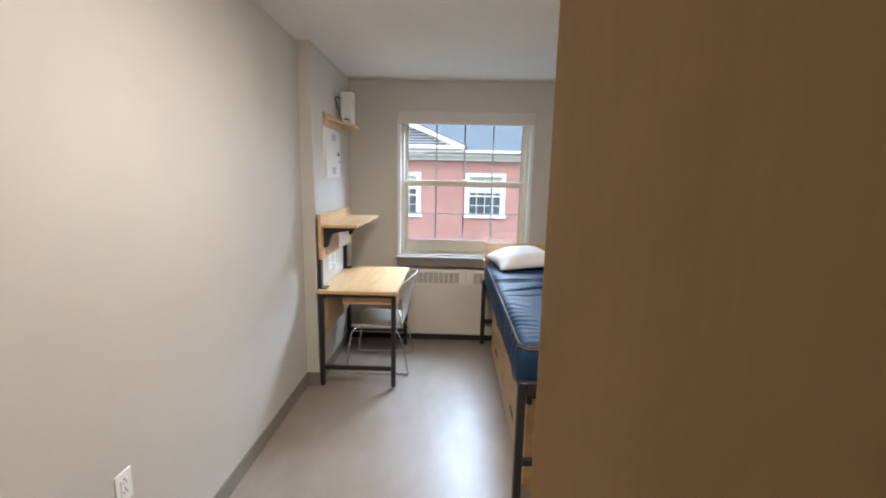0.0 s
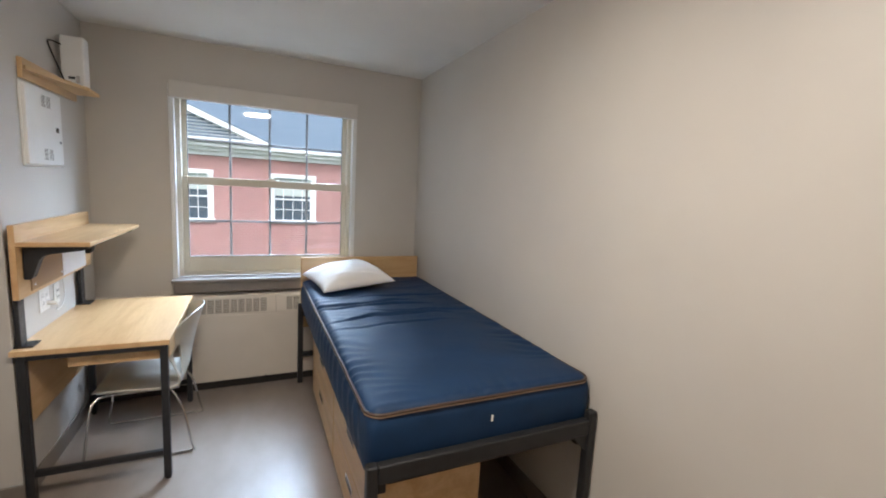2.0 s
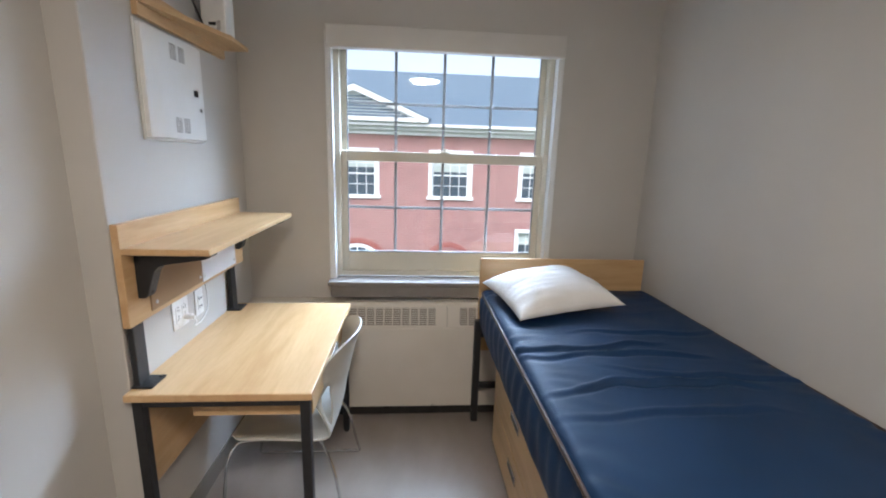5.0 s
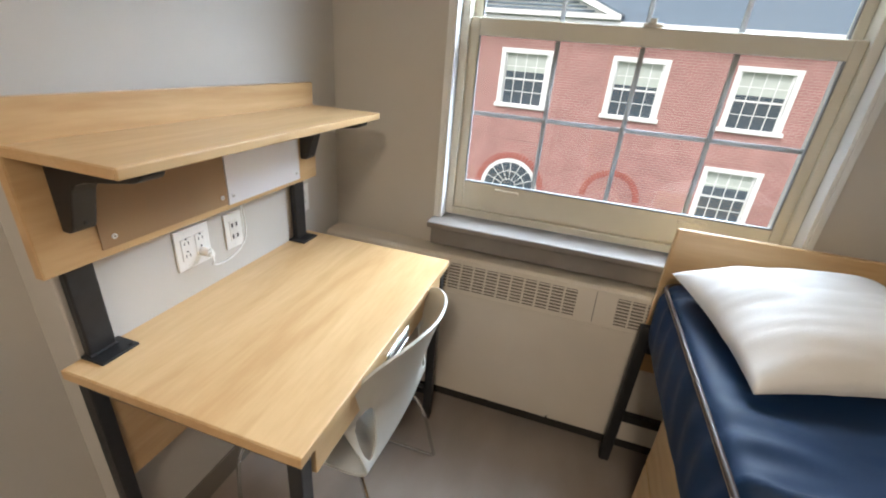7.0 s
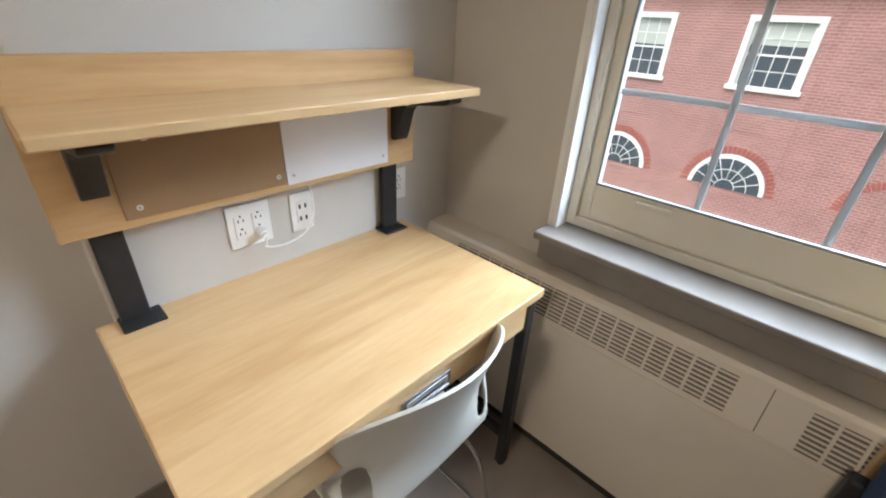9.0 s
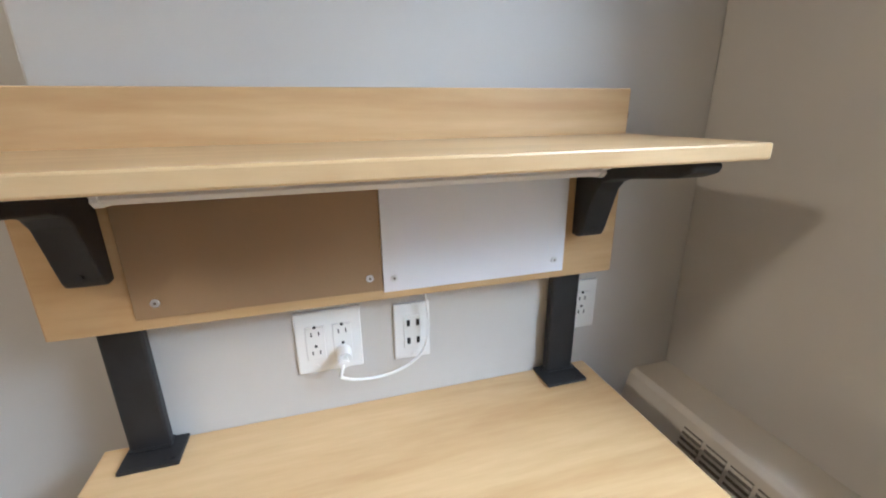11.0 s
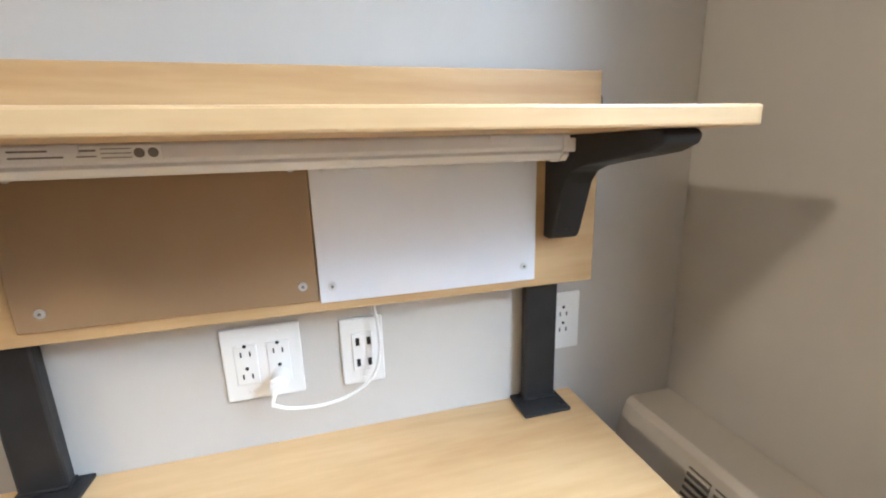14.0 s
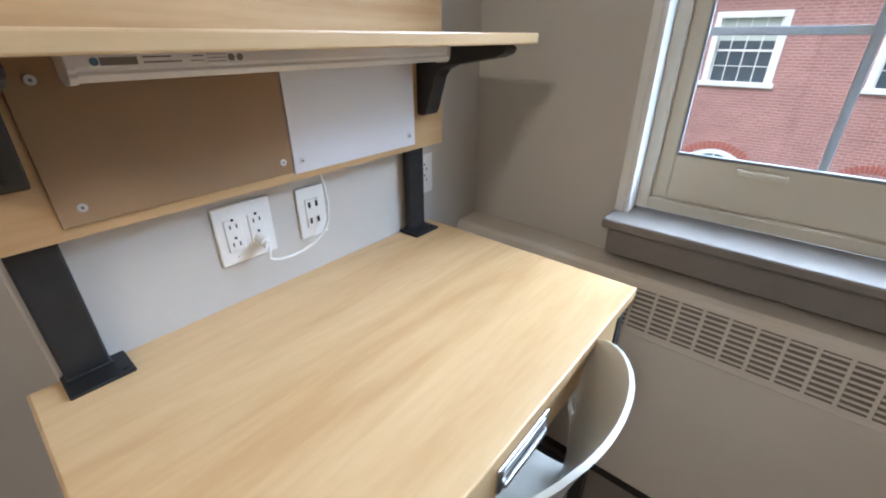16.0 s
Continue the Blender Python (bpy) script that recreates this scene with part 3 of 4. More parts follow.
duplex(p3, 3.578, 0.909, 1.02)
p4 = plate("wall_outlet", 0.868, 0.938, 0.545, 0.66, "white outlet plate low on the entry wall", WEST_NEAR, "")
duplex(p4, 0.903, 0.545, 0.66, WEST_NEAR)
plug = thing("plug_and_cable", (-1.07, 3.083, 0.94), "white plug with a looping cable behind the desk", "cable")
pb = disc((-1.082, 3.083, 0.944), 0, 0.013, 0.03, 20)
disc((-1.062, 3.08, 0.942), 0, 0.009, 0.012, 20, pb)
part("plug", pb, PLASTIC, plug, smooth=False)
part("cord", tube([(-1.058, 3.08, 0.94), (-1.05, 3.074, 0.925), (-1.058, 3.076, 0.914), (-1.066, 3.1, 0.9), (-1.07, 3.145, 0.895), (-1.072, 3.19, 0.905), (-1.074, 3.225, 0.93), (-1.076, 3.237, 0.97), (-1.078, 3.236, 1.02), (-1.083, 3.228, 1.075)], 0.0028, 10), PLASTIC, plug)

# ---- panel and shelf high on the wall ----
panel = thing("wall_panel_box", (WEST, 3.15, 1.67), "white metal equipment box flush on the wall", "panel box")
pc = part("cover", box(WEST, WEST + 0.022, 2.967, 3.378, 1.663, 2.042, 0.003), PLASTIC, panel)
part("backplate", box(WEST, WEST + 0.006, 2.955, 3.39, 1.652, 2.052, 0.002), PLASTIC, panel)
part("display", box(WEST + 0.022, WEST + 0.024, 3.296, 3.328, 1.842, 1.868), SCREEN, pc, "small black display")
lk = part("lock", disc((WEST + 0.024, 3.337, 1.79), 0, 0.008, 0.006, 16), CHROME, pc, "round key lock")
part("keyhole", box(WEST + 0.0265, WEST + 0.0275, 3.3355, 3.3385, 1.785, 1.795), SLOT, lk)
for y0 in (3.135, 3.195):
    for z0 in (1.69, 1.96):
        for k in range(9):
            # Thin strips on the cover, coloured as shade inside the vents.
            part("vent_slit_shade", box(WEST + 0.0215, WEST + 0.0225, y0, y0 + 0.045, z0 + k * 0.0065, z0 + k * 0.0065 + 0.003), GRILLE, pc)
ledge = thing("wall_shelf", (WEST, 3.3, 2.1), "small maple shelf high on the wall", "shelf")
part("ledger", box(WEST, WEST + 0.02, 2.965, 3.64, 2.06, 2.155, 0.002), MAPLE_Y, ledge)
part("board", prism([(WEST + 0.02, 2.975), (WEST + 0.03, 2.968), (-0.972, 3.4), (-0.962, 3.425), (-0.965, 3.45), (-0.972, 3.64), (WEST + 0.02, 3.64)], 2, 2.1, 2.12, 0.002), MAPLE_Y, ledge)
router = thing("wifi_unit", (-1.04, 3.46, 2.12), "white upright wireless unit standing on the wall shelf", "router")
rc = part("case", box(-1.083, -0.976, 3.41, 3.5, 2.12, 2.39, 0.008, 3), PLASTIC, router)
part("port", box(-1.05, -1.02, 3.4085, 3.4105, 2.155, 2.168), SLOT, rc)
# Metallic patch added to imitate the sheen on the case front.
part("sheen_patch", box(-1.018, -1.0, 3.4092, 3.4105, 2.135, 2.175), CHROME, rc, "small metallic patch standing for a sheen on the case")
part("cord", tube([(-1.07, 3.415, 2.14), (-1.085, 3.37, 2.22), (-1.095, 3.3, 2.31), (-1.09, 3.33, 2.33), (-1.075, 3.42, 2.335)], 0.004, 8), DARK, router, "dark cable")

# ---- chair ----
CY = 3.15
chair = thing("chair", (-0.68, CY, 0), "off-white plastic shell chair on chrome wire legs", "chair")


def chair_shell():
    """One moulded shell: a dished seat that sweeps up into a curved back with an opening at each side."""
    line = [(-0.91, 0.425), (-0.885, 0.442), (-0.82, 0.45), (-0.7, 0.446), (-0.6, 0.44), (-0.535, 0.44), (-0.495, 0.452), (-0.474, 0.485), (-0.462, 0.54), (-0.448, 0.62), (-0.43, 0.7), (-0.41, 0.78), (-0.39, 0.845), (-0.378, 0.878)]
    pts = [Vector((x, 0, z)) for x, z in line]
    rows = []
    for i in range(len(pts) - 1):
        a, b, c, d = (pts[min(max(i + k - 1, 0), len(pts) - 1)] for k in range(4))
        for q in range(4):
            u = q / 4
            rows.append(0.5 * (2 * b + (c - a) * u + (2 * a - 5 * b + 4 * c - d) * u * u + (3 * b - a - 3 * c + d) * u ** 3))
    rows.append(pts[-1])
    n, nu = len(rows), 48
    hz, hr, hy = 0.6, 0.095, 0.2
    bm = bmesh.new()
    grid = []
    for i, p in enumerate(rows):
        rise = max(0.0, min(1.0, (p.z - 0.46) / 0.2)) if p.x > -0.52 else 0.0
        w = 0.222 + 0.034 * rise
        if p.z > 0.72:
            w *= max(0.05, 1 - ((p.z - 0.72) / 0.162) ** 3.2) ** 0.45
        if p.x < -0.84:
            w *= 1 - 0.35 * ((-0.84 - p.x) / 0.07) ** 2
        rowv = []
        for k in range(nu + 1):
            u = 2 * k / nu - 1
            y, z = w * u, p.z
            side = math.copysign(hy, u)
            e = math.hypot((y - side) / 0.03, (z - hz) / hr) if rise > 0 or p.z > 0.47 else 9
            if 0.75 < e < 1.3 and p.x > -0.5:
                y, z = y + (y - side) * (1 / e - 1) * 0.8, z + (z - hz) * (1 / e - 1) * 0.8
            x = p.x - rise * 0.085 * (y / 0.235) ** 2
            z += (1 - rise) * 0.018 * (y / 0.235) ** 2
            rowv.append((bm.verts.new((x, CY + y, z)), e))
        grid.append(rowv)
    for i in range(n - 1):
        for k in range(nu):
            q = (grid[i][k], grid[i][k + 1], grid[i + 1][k + 1], grid[i + 1][k])
            if sum(v[1] for v in q) / 4 > 0.97:
                bm.faces.new([v[0] for v in q])
    bmesh.ops.delete(bm, geom=[v for v in bm.verts if not v.link_faces], context="VERTS")
    bmesh.ops.recalc_face_normals(bm, faces=bm.faces)
    bmesh.ops.solidify(bm, geom=list(bm.faces), thickness=0.008)
    ob = part("shell", bm, SHELL, chair, "one-piece plastic seat and back", True)
    m = ob.modifiers.new("round", "BEVEL")
    m.width, m.segments, m.limit_method, m.angle_limit = 0.003, 2, "ANGLE", radians(50)


chair_shell()
for sgn in (-1, 1):
    y = CY + sgn * 0.235
    pts = [(-0.5, CY + sgn * 0.17, 0.432), (-0.82, CY + sgn * 0.18, 0.432), (-0.885, CY + sgn * 0.2, 0.415), (-0.905, y, 0.35), (-0.93, y, 0.12), (-0.945, y, 0.03), (-0.93, y, 0.009), (-0.88, y, 0.008), (-0.52, y, 0.008), (-0.45, y, 0.008), (-0.425, y, 0.02), (-0.44, y, 0.08), (-0.48, CY + sgn * 0.21, 0.3), (-0.54, CY + sgn * 0.17, 0.425)]
    part("wire_leg", tube([(px, py, FLOOR + pz * (0.432 - FLOOR) / 0.432) for px, py, pz in pts], 0.0065, 10), CHROME, chair, "chrome wire leg")
part("cross_wire", tube([(-0.84, CY - 0.175, 0.43), (-0.84, CY, 0.428), (-0.84, CY + 0.175, 0.43)], 0.006, 10), CHROME, chair, "chrome cross wire")

# ---- bed ----
BX0, BX1, BY0, BY1 = 0.215, 1.228, 1.505, 3.69
bed = thing("bed_frame", (0.72, 2.6, 0), "black steel bed frame with maple headboard", "bed")
for x, y, h in ((BX0, BY1 - 0.06, 0.705), (BX1 - 0.04, BY1 - 0.06, 0.705), (BX0 + 0.02, BY0, 0.722), (BX1 - 0.04, BY0, 0.752)):
    part("post", box(x, x + 0.04, y, y + 0.04, FLOOR, h, 0.008, 3), BLACK, bed)
part("foot_rail", box(BX0 + 0.06, BX1 - 0.04, BY0 + 0.002, BY0 + 0.04, 0.652, 0.718, 0.006), BLACK, bed)
part("foot_rail_low", box(BX0 + 0.06, BX1 - 0.04, BY0 + 0.006, BY0 + 0.034, 0.28, 0.315, 0.004), BLACK, bed)
part("head_rail", box(BX0 + 0.04, BX1 - 0.04, BY1 - 0.055, BY1 - 0.025, 0.6, 0.66, 0.004), BLACK, bed)
part("head_rail_low", box(BX0 + 0.04, BX1 - 0.04, BY1 - 0.055, BY1 - 0.025, 0.27, 0.305, 0.004), BLACK, bed)
for x in (BX0 + 0.07, BX1 - 0.065):
    part("side_rail", box(x, x + 0.03, BY0 + 0.041, BY1 - 0.062, 0.588, 0.634, 0.004), BLACK, bed)
part("deck", box(BX0 + 0.102, BX1 - 0.067, BY0 + 0.042, BY1 - 0.064, 0.618, 0.632), BLACK, bed, "black slatted mattress deck")
gus = prism([(BX1 - 0.04, 0.654), (BX1 - 0.04, 0.575), (BX1 - 0.12, 0.654)], 1, BY0 + 0.01, BY0 + 0.03, 0.002)
part("gusset", gus, BLACK, bed)
part("headboard", box(0.236, BX1 - 0.018, BY1 - 0.018, BY1 + 0.004, 0.5, 1.068, 0.004), MAPLE_X, bed, "maple laminate headboard")


def chest(y0, y1):
    c = thing("under_bed_drawer_unit", (0.6, (y0 + y1) / 2, 0), "maple drawer unit standing under the bed", "drawer unit", "drawer units under the bed")
    part("carcass", box(0.325, 0.745, y0 + 0.003, y1 - 0.003, FLOOR, 0.585, 0.003), MAPLE_Y, c)
    zs = (FLOOR + 0.03, 0.322, 0.578)
    for a, b in zip(zs, zs[1:]):
        d = part("drawer_front", box(0.306, 0.325, y0 + 0.01, y1 - 0.01, a + 0.004, b - 0.004, 0.002), MAPLE_Y, c)
        ym, zm = (y0 + y1) / 2, (a + b) / 2 + 0.04
        part("pull", box(0.3, 0.3062, ym - 0.07, ym + 0.07, zm - 0.02, zm + 0.02, 0.002), CHROME, d, "recessed chrome pull")
        # Dark strip proud of the pull, coloured as its recess's shade.
        part("pull_recess", box(0.2985, 0.3002, ym - 0.058, ym + 0.058, zm - 0.004, zm + 0.003), DARK, d)


chest(1.63, 2.53)
chest(2.53, 3.43)

# ---- mattress ----


def rounded_slab(x0, x1, y0, y1, z0, z1, r, nx, ny, nz):
    """A closed slab with rounded edges and a fine even mesh."""
    bm = bmesh.new()
    c = Vector(((x0 + x1) / 2, (y0 + y1) / 2, (z0 + z1) / 2))
    h = Vector(((x1 - x0) / 2, (y1 - y0) / 2, (z1 - z0) / 2))
    n = (nx, ny, nz)
    for ax in range(3):
        b, d = (ax + 1) % 3, (ax + 2) % 3
        for sg in (-1, 1):
            g = []
            for i in range(n[b] + 1):
                row = []
                for j in range(n[d] + 1):
                    p = Vector((0, 0, 0))
                    p[ax], p[b], p[d] = sg * h[ax], h[b] * (2 * i / n[b] - 1), h[d] * (2 * j / n[d] - 1)
                    q = Vector([max(-(h[k] - r), min(h[k] - r, p[k])) for k in range(3)])
                    off = p - q
                    row.append(bm.verts.new(c + q + (off.normalized() * r if off.length > 1e-6 else off)))
                g.append(row)
            for i in range(n[b]):
                for j in range(n[d]):
                    bm.faces.new((g[i][j], g[i + 1][j], g[i + 1][j + 1], g[i][j + 1]))
    bmesh.ops.remove_doubles(bm, verts=bm.verts, dist=1e-5)
    bmesh.ops.recalc_face_normals(bm, faces=bm.faces)
    return bm


MX0, MX1, MY0, MY1, MZ0, MZ1 = 0.246, 1.226, 1.556, 3.665, 0.634, 0.893
mattress = thing("mattress", (0.73, 2.6, MZ0), "navy blue vinyl mattress with brown piping, bare and creased", "mattress")
bm = rounded_slab(MX0, MX1, MY0, MY1, MZ0, MZ1, 0.045, 72, 240, 10)
for v in bm.verts:
    x, y, z = v.co
    if z > MZ1 - 0.04:
        e = min(x - MX0, MX1 - x, y - MY0, MY1 - y)
        belly = 0.012 * min(1, e / 0.35)
        lx = math.exp(-(min(x - MX0, MX1 - x) / 0.13) ** 2)
        ly = math.exp(-((y - MY0) / 0.1) ** 2)
        w = 0.0075 * lx * math.sin(y * 78 + 4 * noise.noise((x * 2, y * 4, 6)) * 3 + x * 14) * max(0, 0.35 + 1.3 * noise.noise((x * 3, y * 3.5, 1)))
        w += 0.003 * ly * math.sin(x * 90 + 2 * math.sin(x * 9) - y * 25) * (0.6 + noise.noise((x * 4, y * 4, 5)))
        far = max(0, min(1, (y - 2.2) / 0.9))
        crease = noise.noise((x * 1.6, y * 6.5 + 2.0 * noise.noise((x * 2, y * 1.5, 0)), 7))
        w += 0.009 * far * min(1, e / 0.12) * (1 - abs(crease) * 2.4) * max(0, 0.55 + noise.noise((x * 1.7, y * 1.7, 3)))
        for fy, bend, lean, amp, wide in ((2.58, 0.03, 0.06, 0.014, 0.013), (2.66, 0.02, -0.08, 0.009, 0.01), (2.79, -0.03, -0.1, 0.011, 0.012), (2.9, 0.04, 0.12, 0.013, 0.014), (2.42, 0.02, -0.06, 0.006, 0.012), (3.02, -0.03, 0.04, 0.008, 0.011)):
            d = y - (fy + lean * (x - 0.7) + bend * math.sin(6 * x + 9 * fy) + 0.035 * noise.noise((x * 7, fy * 5, 0)))
            reach = max(0, 1 - abs((x - 0.68 - 0.25 * math.sin(fy * 17)) / 0.42) ** 2)
            w += amp * reach * (math.exp(-(d / wide) ** 2) - 0.7 * math.exp(-((d + 0.022) / wide) ** 2))
        w += 0.005 * noise.noise((x * 5, y * 5, 9)) * min(1, e / 0.1)
        v.co.z += belly + w
    else:
        k = (z - MZ0) / (MZ1 - MZ0)
        bulge = 0.012 * math.sin(math.pi * k)
        if abs(x - MX0) < 0.03:
            v.co.x -= bulge - 0.004 * noise.noise((y * 6, z * 9, 2)) + 0.0055 * math.sin(y * 60 + 5 * noise.noise((y * 2, z * 3, 1))) * k
        if abs(y - MY0) < 0.03:
            v.co.y -= bulge - 0.004 * noise.noise((x * 6, z * 9, 4))
part("cover", bm, BLUE, mattress, smooth=True)


def loop(x0, x1, y0, y1, z, r, wob):
    pts = []
    for cx, cy, a0 in ((x1 - r, y0 + r, -90), (x1 - r, y1 - r, 0), (x0 + r, y1 - r, 90), (x0 + r, y0 + r, 180)):
        for k in range(5):
            a = radians(a0 + 22.5 * k)
            pts.append((cx + r * math.cos(a), cy + r * math.sin(a), z))
        nxt = {-90: (0, 1), 0: (-1, 0), 90: (0, -1), 180: (1, 0)}[a0]
        span = (y1 - y0 - 2 * r) if nxt[0] == 0 else (x1 - x0 - 2 * r)
        px, py, _ = pts[-1]
        m = int(span / 0.12)
        for k in range(1, m):
            d = span * k / m
            pts.append((px + nxt[0] * d, py + nxt[1] * d, z + wob * noise.noise((px + nxt[0] * d * 5, py + nxt[1] * d * 5, 1))))
    return pts


part("piping", tube(loop(MX0 - 0.002, MX1 - 0.006, MY0 - 0.002, MY1, MZ1 - 0.016, 0.06, 0.004), 0.0065, 8, True), PIPING, mattress, "dark brown piping")
part("cord", tube(loop(MX0 - 0.004, MX1 - 0.005, MY0 - 0.004, MY1 + 0.002, MZ1 - 0.0235, 0.06, 0.004), 0.0026, 6, True), THREAD, mattress, "thin tan cord along the seam")
part("tag", box(0.722, 0.73, MY0 - 0.0155, MY0 - 0.0115, 0.782, 0.808, 0.001), PLASTIC, mattress, "small white tag")

# ---- pillow ----
pillow = thing("pillow", (0.55, 3.385, 0.9), "plump white pillow lying askew on the mattress", "pillow")
bm = bmesh.new()
NU, NV = 56, 44
sheets = []
for sg in (1, -1):
    g = []
    for i in range(NU + 1):
        row = []
        for j in range(NV + 1):
            u, w = 2 * i / NU - 1, 2 * j / NV - 1
            t = max(0, (1 - abs(u) ** 2.6)) ** 0.55 * max(0, (1 - abs(w) ** 2.6)) ** 0.55
            px = 0.275 * u * (1 - 0.07 * (1 - w * w)) * (1 - 0.0 * w)
            py = 0.245 * w * (1 - 0.09 * (1 - u * u))
            fold = 0.006 * noise.noise((u * 3.2, w * 3.2, sg)) + 0.004 * noise.noise((u * 2 + 4 * w, w * 9, sg + 5))
            h = sg * (0.115 if sg > 0 else 0.035) * t + fold * min(1, 4 * t)
            row.append(bm.verts.new((px, py, h)))
        g.append(row)
    sheets.append(g)
    for i in range(NU):
        for j in range(NV):
            q = (g[i][j], g[i + 1][j], g[i + 1][j + 1], g[i][j + 1])
            bm.faces.new(q if sg > 0 else q[::-1])
bmesh.ops.remove_doubles(bm, verts=bm.verts, dist=1e-4)
pc = part("case", bm, COTTON, pillow, smooth=True)
pc.location = (0, 0, 0.06)
pillow.rotation_euler = (radians(4), radians(-4), radians(11))

# ---- building across the yard ----
FY = 19.0
structure("ground", box(-3000, 3000, -3000, 3000, -7.3, -7.0), GRASS, "lawn between the two buildings", "ground")
house = thing("brick_building", (1.0, FY, -7.0), "red brick building with white sash windows and slate roof", "building")
CX = [-13.9, -10.1, -6.27, -2.43, 1.42, 5.2, 9.0, 12.8]
WALL_T = 2.52


def arch_points(cx, r, spring, n=18):
    return [(cx + r * math.cos(math.pi * k / n), spring + r * math.sin(math.pi * k / n)) for k in range(n + 1)]


bands = [(-7.0, -3.3), (-3.3, -1.25), (-1.25, -0.03), (-0.03, 1.98), (1.98, WALL_T)]
wall = bmesh.new()
X0, X1 = -18.0, 17.0
W2 = 0.92
for bi, (z0, z1) in enumerate(bands):
    if bi in (1, 3):
        edges = [X0]
        for c in CX:
            edges += [c - W2, c + W2]
        edges.append(X1)
        for a, b in zip(edges[::2], edges[1::2]):
            box(a, b, FY, FY + 0.35, z0, z1, bm=wall)
    else:
        box(X0, X1, FY, FY + 0.35, z0, z1, bm=wall)
part("wall", wall, BRICK, house)
part("inner_wall", box(X0, X1, FY + 2.5, FY + 2.7, -7, WALL_T), DARK, house)


def sash_window(cx, z0, z1, blind):
    w = part("window", box(cx - W2, cx - W2 + 0.17, FY - 0.03, FY + 0.16, z0 + 0.12, z1 - 0.17, 0.01), FACADE_WHITE, house, "white sash window")
    fr = box(cx + W2 - 0.17, cx + W2, FY - 0.03, FY + 0.16, z0 + 0.12, z1 - 0.17, 0.01)
    box(cx - W2, cx + W2, FY - 0.03, FY + 0.16, z1 - 0.17, z1, 0.01, bm=fr)
    part("frame", fr, FACADE_WHITE, w)
    part("sill", box(cx - W2 - 0.06, cx + W2 + 0.06, FY - 0.09, FY + 0.16, z0 - 0.02, z0 + 0.12, 0.01), FACADE_WHITE, w)
    a, b, c, d = cx - W2 + 0.17, cx + W2 - 0.17, z0 + 0.12, z1 - 0.17
    part("pane", box(a, b, FY + 0.13, FY + 0.14, c, d), NIGHT, w, "dark glazing")
    if blind:
        part("blind", box(a + 0.03, b - 0.03, FY + 0.12, FY + 0.129, d - (d - c) * blind, d), BLIND, w, "pale blind half drawn")
    bars = bmesh.new()
    m = (c + d) / 2
    box(a, b, FY + 0.09, FY + 0.125, m - 0.03, m + 0.03, bm=bars)
    for s0, s1 in ((a, a + 0.05), (b - 0.05, b)):
        box(s0, s1, FY + 0.09, FY + 0.125, c, d, bm=bars)
    for k in range(1, 4):
        x = a + (b - a) * k / 4
        box(x - 0.013, x + 0.013, FY + 0.1, FY + 0.122, c, d, bm=bars)
    for k in (1, 3):
        z = c + (d - c) * k / 4
        box(a, b, FY + 0.1, FY + 0.121, z - 0.013, z + 0.013, bm=bars)
    part("glazing_bars", bars, FACADE_WHITE, w)


def arch_window(cx):
    spring, r = -3.1, 1.13
    w = part("window", prism([(cx - W2 + 0.001, -3.29), (cx + W2 - 0.001, -3.29), (cx + W2 - 0.001, -1.26), (cx - W2 + 0.001, -1.26)], 1, FY + 0.01, FY + 0.3), BRICK, house, "arched fanlight window in brick")
    o, i = arch_points(cx, r, spring), arch_points(cx, r - 0.14, spring)
    ring = bmesh.new()
    for k in range(len(o) - 1):
        f0, f1 = FY - 0.05, FY + 0.009
        vs = [ring.verts.new((p[0], y, p[1])) for y in (f0, f1) for p in (o[k], o[k + 1], i[k + 1], i[k])]
        for q in ((0, 1, 2, 3), (7, 6, 5, 4), (0, 4, 5, 1), (2, 6, 7, 3), (1, 5, 6, 2), (3, 7, 4, 0)):
            ring.faces.new([vs[a] for a in q])
    part("frame", ring, FACADE_WHITE, w)
    part("pane", prism(i, 1, FY - 0.02, FY - 0.012), NIGHT, w, "dark glazing")
    bars = bmesh.new()
    for k in range(1, 8):
        a = math.pi * k / 8
        d = Vector((math.cos(a), 0, math.sin(a)))
        p0 = Vector((cx, FY - 0.03, spring)) + d * 0.3
        p1 = Vector((cx, FY - 0.03, spring)) + d * (r - 0.13)
        tube([p0, p1], 0.016, 5, bm=bars, smooth=1)
    for rad in (0.3, 0.64):
        tube([(p[0], FY - 0.03, p[1]) for p in arch_points(cx, rad, spring, 14)], 0.016, 5, bm=bars, smooth=1)
    part("glazing_bars", bars, FACADE_WHITE, w)
    arch_bricks(cx, spring, r + 0.02, w)


def arch_bricks(cx, spring, r, parent):
    me = None
    n = 30
    for k in range(n):
        a = math.pi * (k + 0.5) / n
        w = math.pi * r / n * 0.42
        if me is None:
            b = part("brick", box(-0.11, 0.11, -0.012, 0.02, -w, w, 0.004, 1), BRICK_ARCH, parent)
            me = b.data
        else:
            b = new("brick", me)
            b.parent = parent
        off = Vector((0, 0, 0)) if parent.type != "EMPTY" else -parent.location
        b.location = Vector((cx + (r + 0.12) * math.cos(a), FY - 0.004, spring + (r + 0.12) * math.sin(a))) + off
        b.rotation_euler = (0, -a, 0)


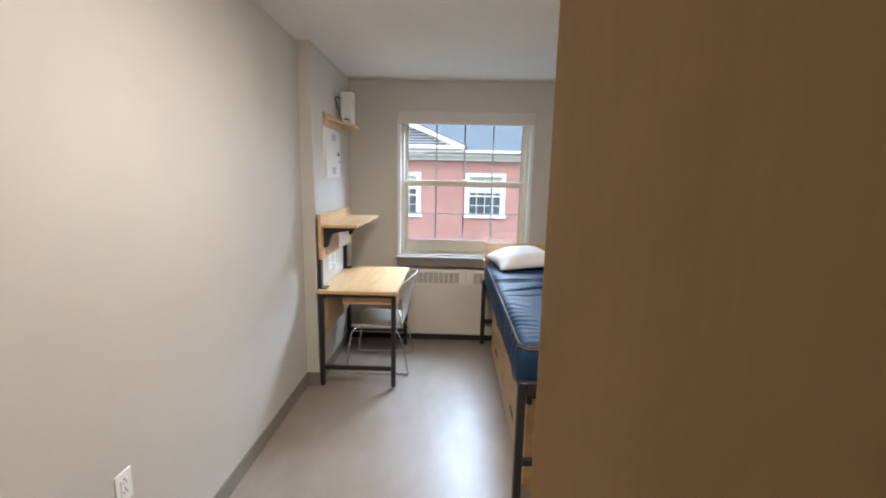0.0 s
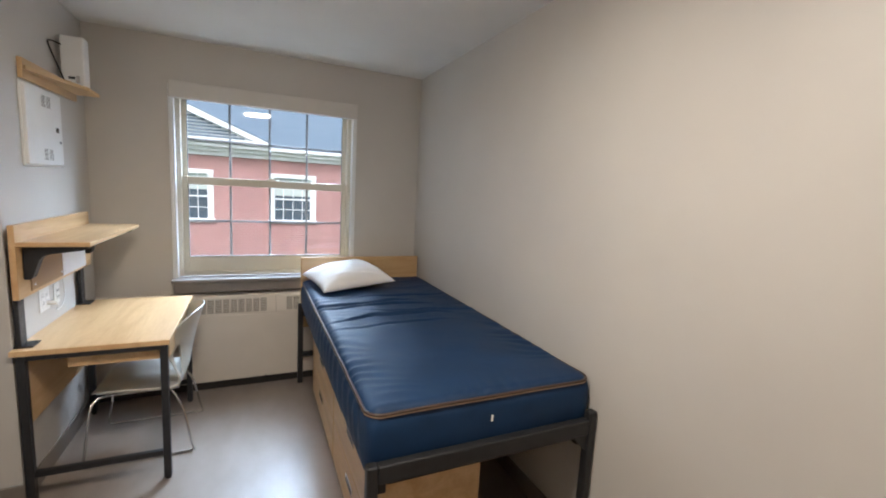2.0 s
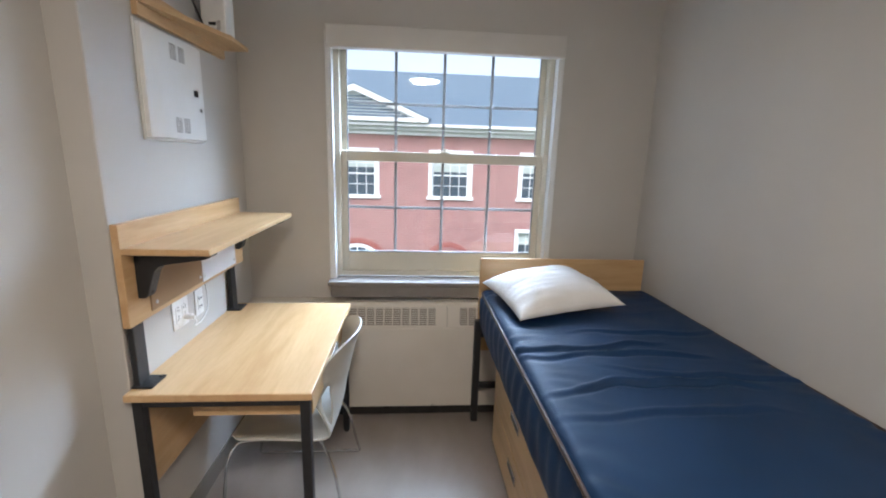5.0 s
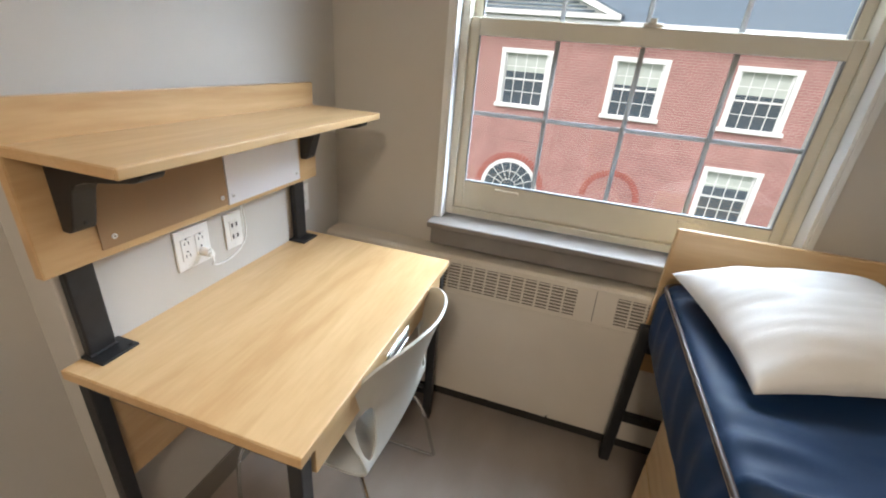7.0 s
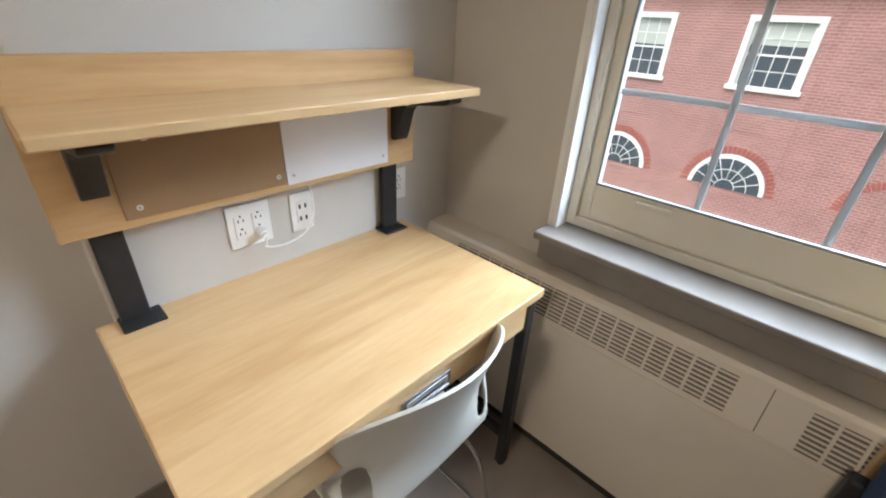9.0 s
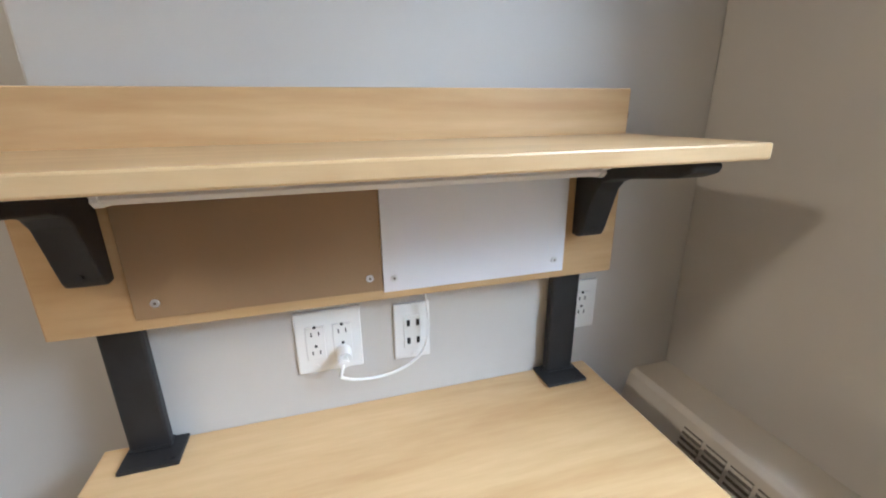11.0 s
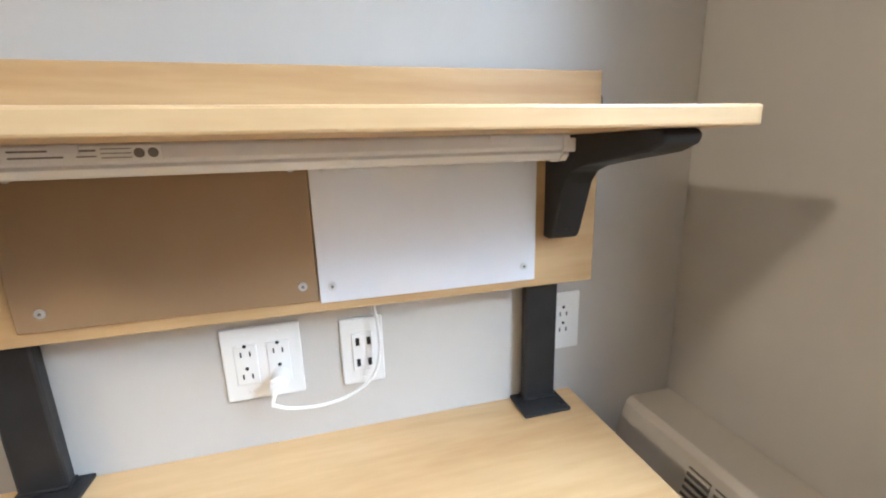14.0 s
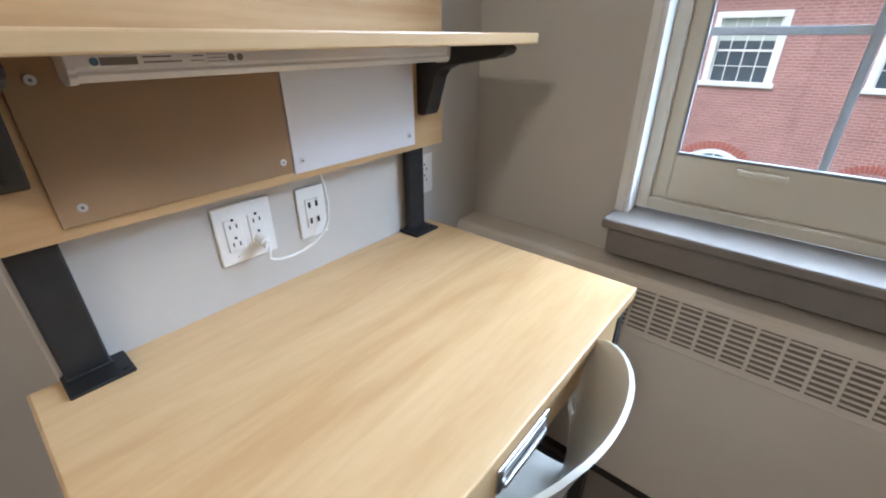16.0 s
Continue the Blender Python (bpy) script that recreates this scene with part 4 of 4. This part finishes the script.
for n, cx in enumerate(CX):
    sash_window(cx, -0.03, 1.98, (0.5, 0.3, 0.45, 0.35, 0.42, 0.4, 0.3, 0.5)[n])
    if n in (2, 3):
        arch_window(cx)
    elif n == 4:
        niche = part("blind_arch", box(cx - W2 + 0.001, cx + W2 - 0.001, FY + 0.004, FY + 0.3, -3.29, -1.26), BRICK, house, "bricked-up blind arch")
        arch_bricks(cx, -2.95, 0.86, niche)
    else:
        sash_window(cx, -3.3, -1.25, 0.3)
# string of mouldings below the eaves
cor = part("cornice", box(X0, X1, FY - 0.12, FY + 0.35, WALL_T, WALL_T + 0.16, 0.02), FACADE_WHITE, house, "white painted cornice")
part("soffit_board", box(X0, X1, FY - 0.3, FY + 0.35, WALL_T + 0.16, WALL_T + 0.3, 0.03), FACADE_WHITE, cor)
part("gutter", box(X0, X1, FY - 0.48, FY - 0.16, WALL_T + 0.3, WALL_T + 0.44, 0.04), FACADE_WHITE, cor)
EZ = WALL_T + 0.44
roof = part("roof", prism([(FY - 0.4, EZ), (FY + 4.2, EZ + 2.75), (FY + 8.8, EZ), (FY + 8.8, EZ - 0.1), (FY - 0.4, EZ - 0.1)], 0, X0 - 0.3, X1 + 0.3), SLATE, house, "blue-grey slate roof")
part("far_wall", box(X0, X1, FY + 8.0, FY + 8.4, -7, EZ - 0.1), BRICK, house)
ped = -2.43
PH = 2.87
tri = part("pediment", prism([(ped - PH + 0.3, EZ + 0.16), (ped + PH - 0.3, EZ + 0.16), (ped, EZ + 1.12)], 1, FY - 0.38, FY + 2.2), FACADE_WHITE, house, "white pediment with louvred vent")
part("base_moulding", box(ped - PH, ped + PH, FY - 0.6, FY + 0.1, EZ + 0.02, EZ + 0.17, 0.02), FACADE_WHITE, tri)
for sg in (-1, 1):
    part("raking_moulding", prism([(ped + sg * PH, EZ + 0.17), (ped + sg * (PH - 0.45), EZ + 0.17), (ped, EZ + 1.13), (ped, EZ + 1.36)], 1, FY - 0.58, FY + 1.6), FACADE_WHITE, tri)
    part("roof_slope", prism([(ped + sg * (PH + 0.05), EZ + 0.17), (ped, EZ + 1.37), (ped, EZ + 1.43), (ped + sg * (PH + 0.1), EZ + 0.2)], 1, FY - 0.5, FY + 2.4), SLATE, tri)
for k in range(7):
    z = EZ + 0.22 + k * 0.115
    hw = (PH - 0.6) * (1 - (z - EZ - 0.16) / 0.98) - 0.1
    if hw > 0.1:
        part("louvre", box(ped - hw, ped + hw, FY - 0.43, FY - 0.385, z, z + 0.06, 0.005), SLATE, tri)
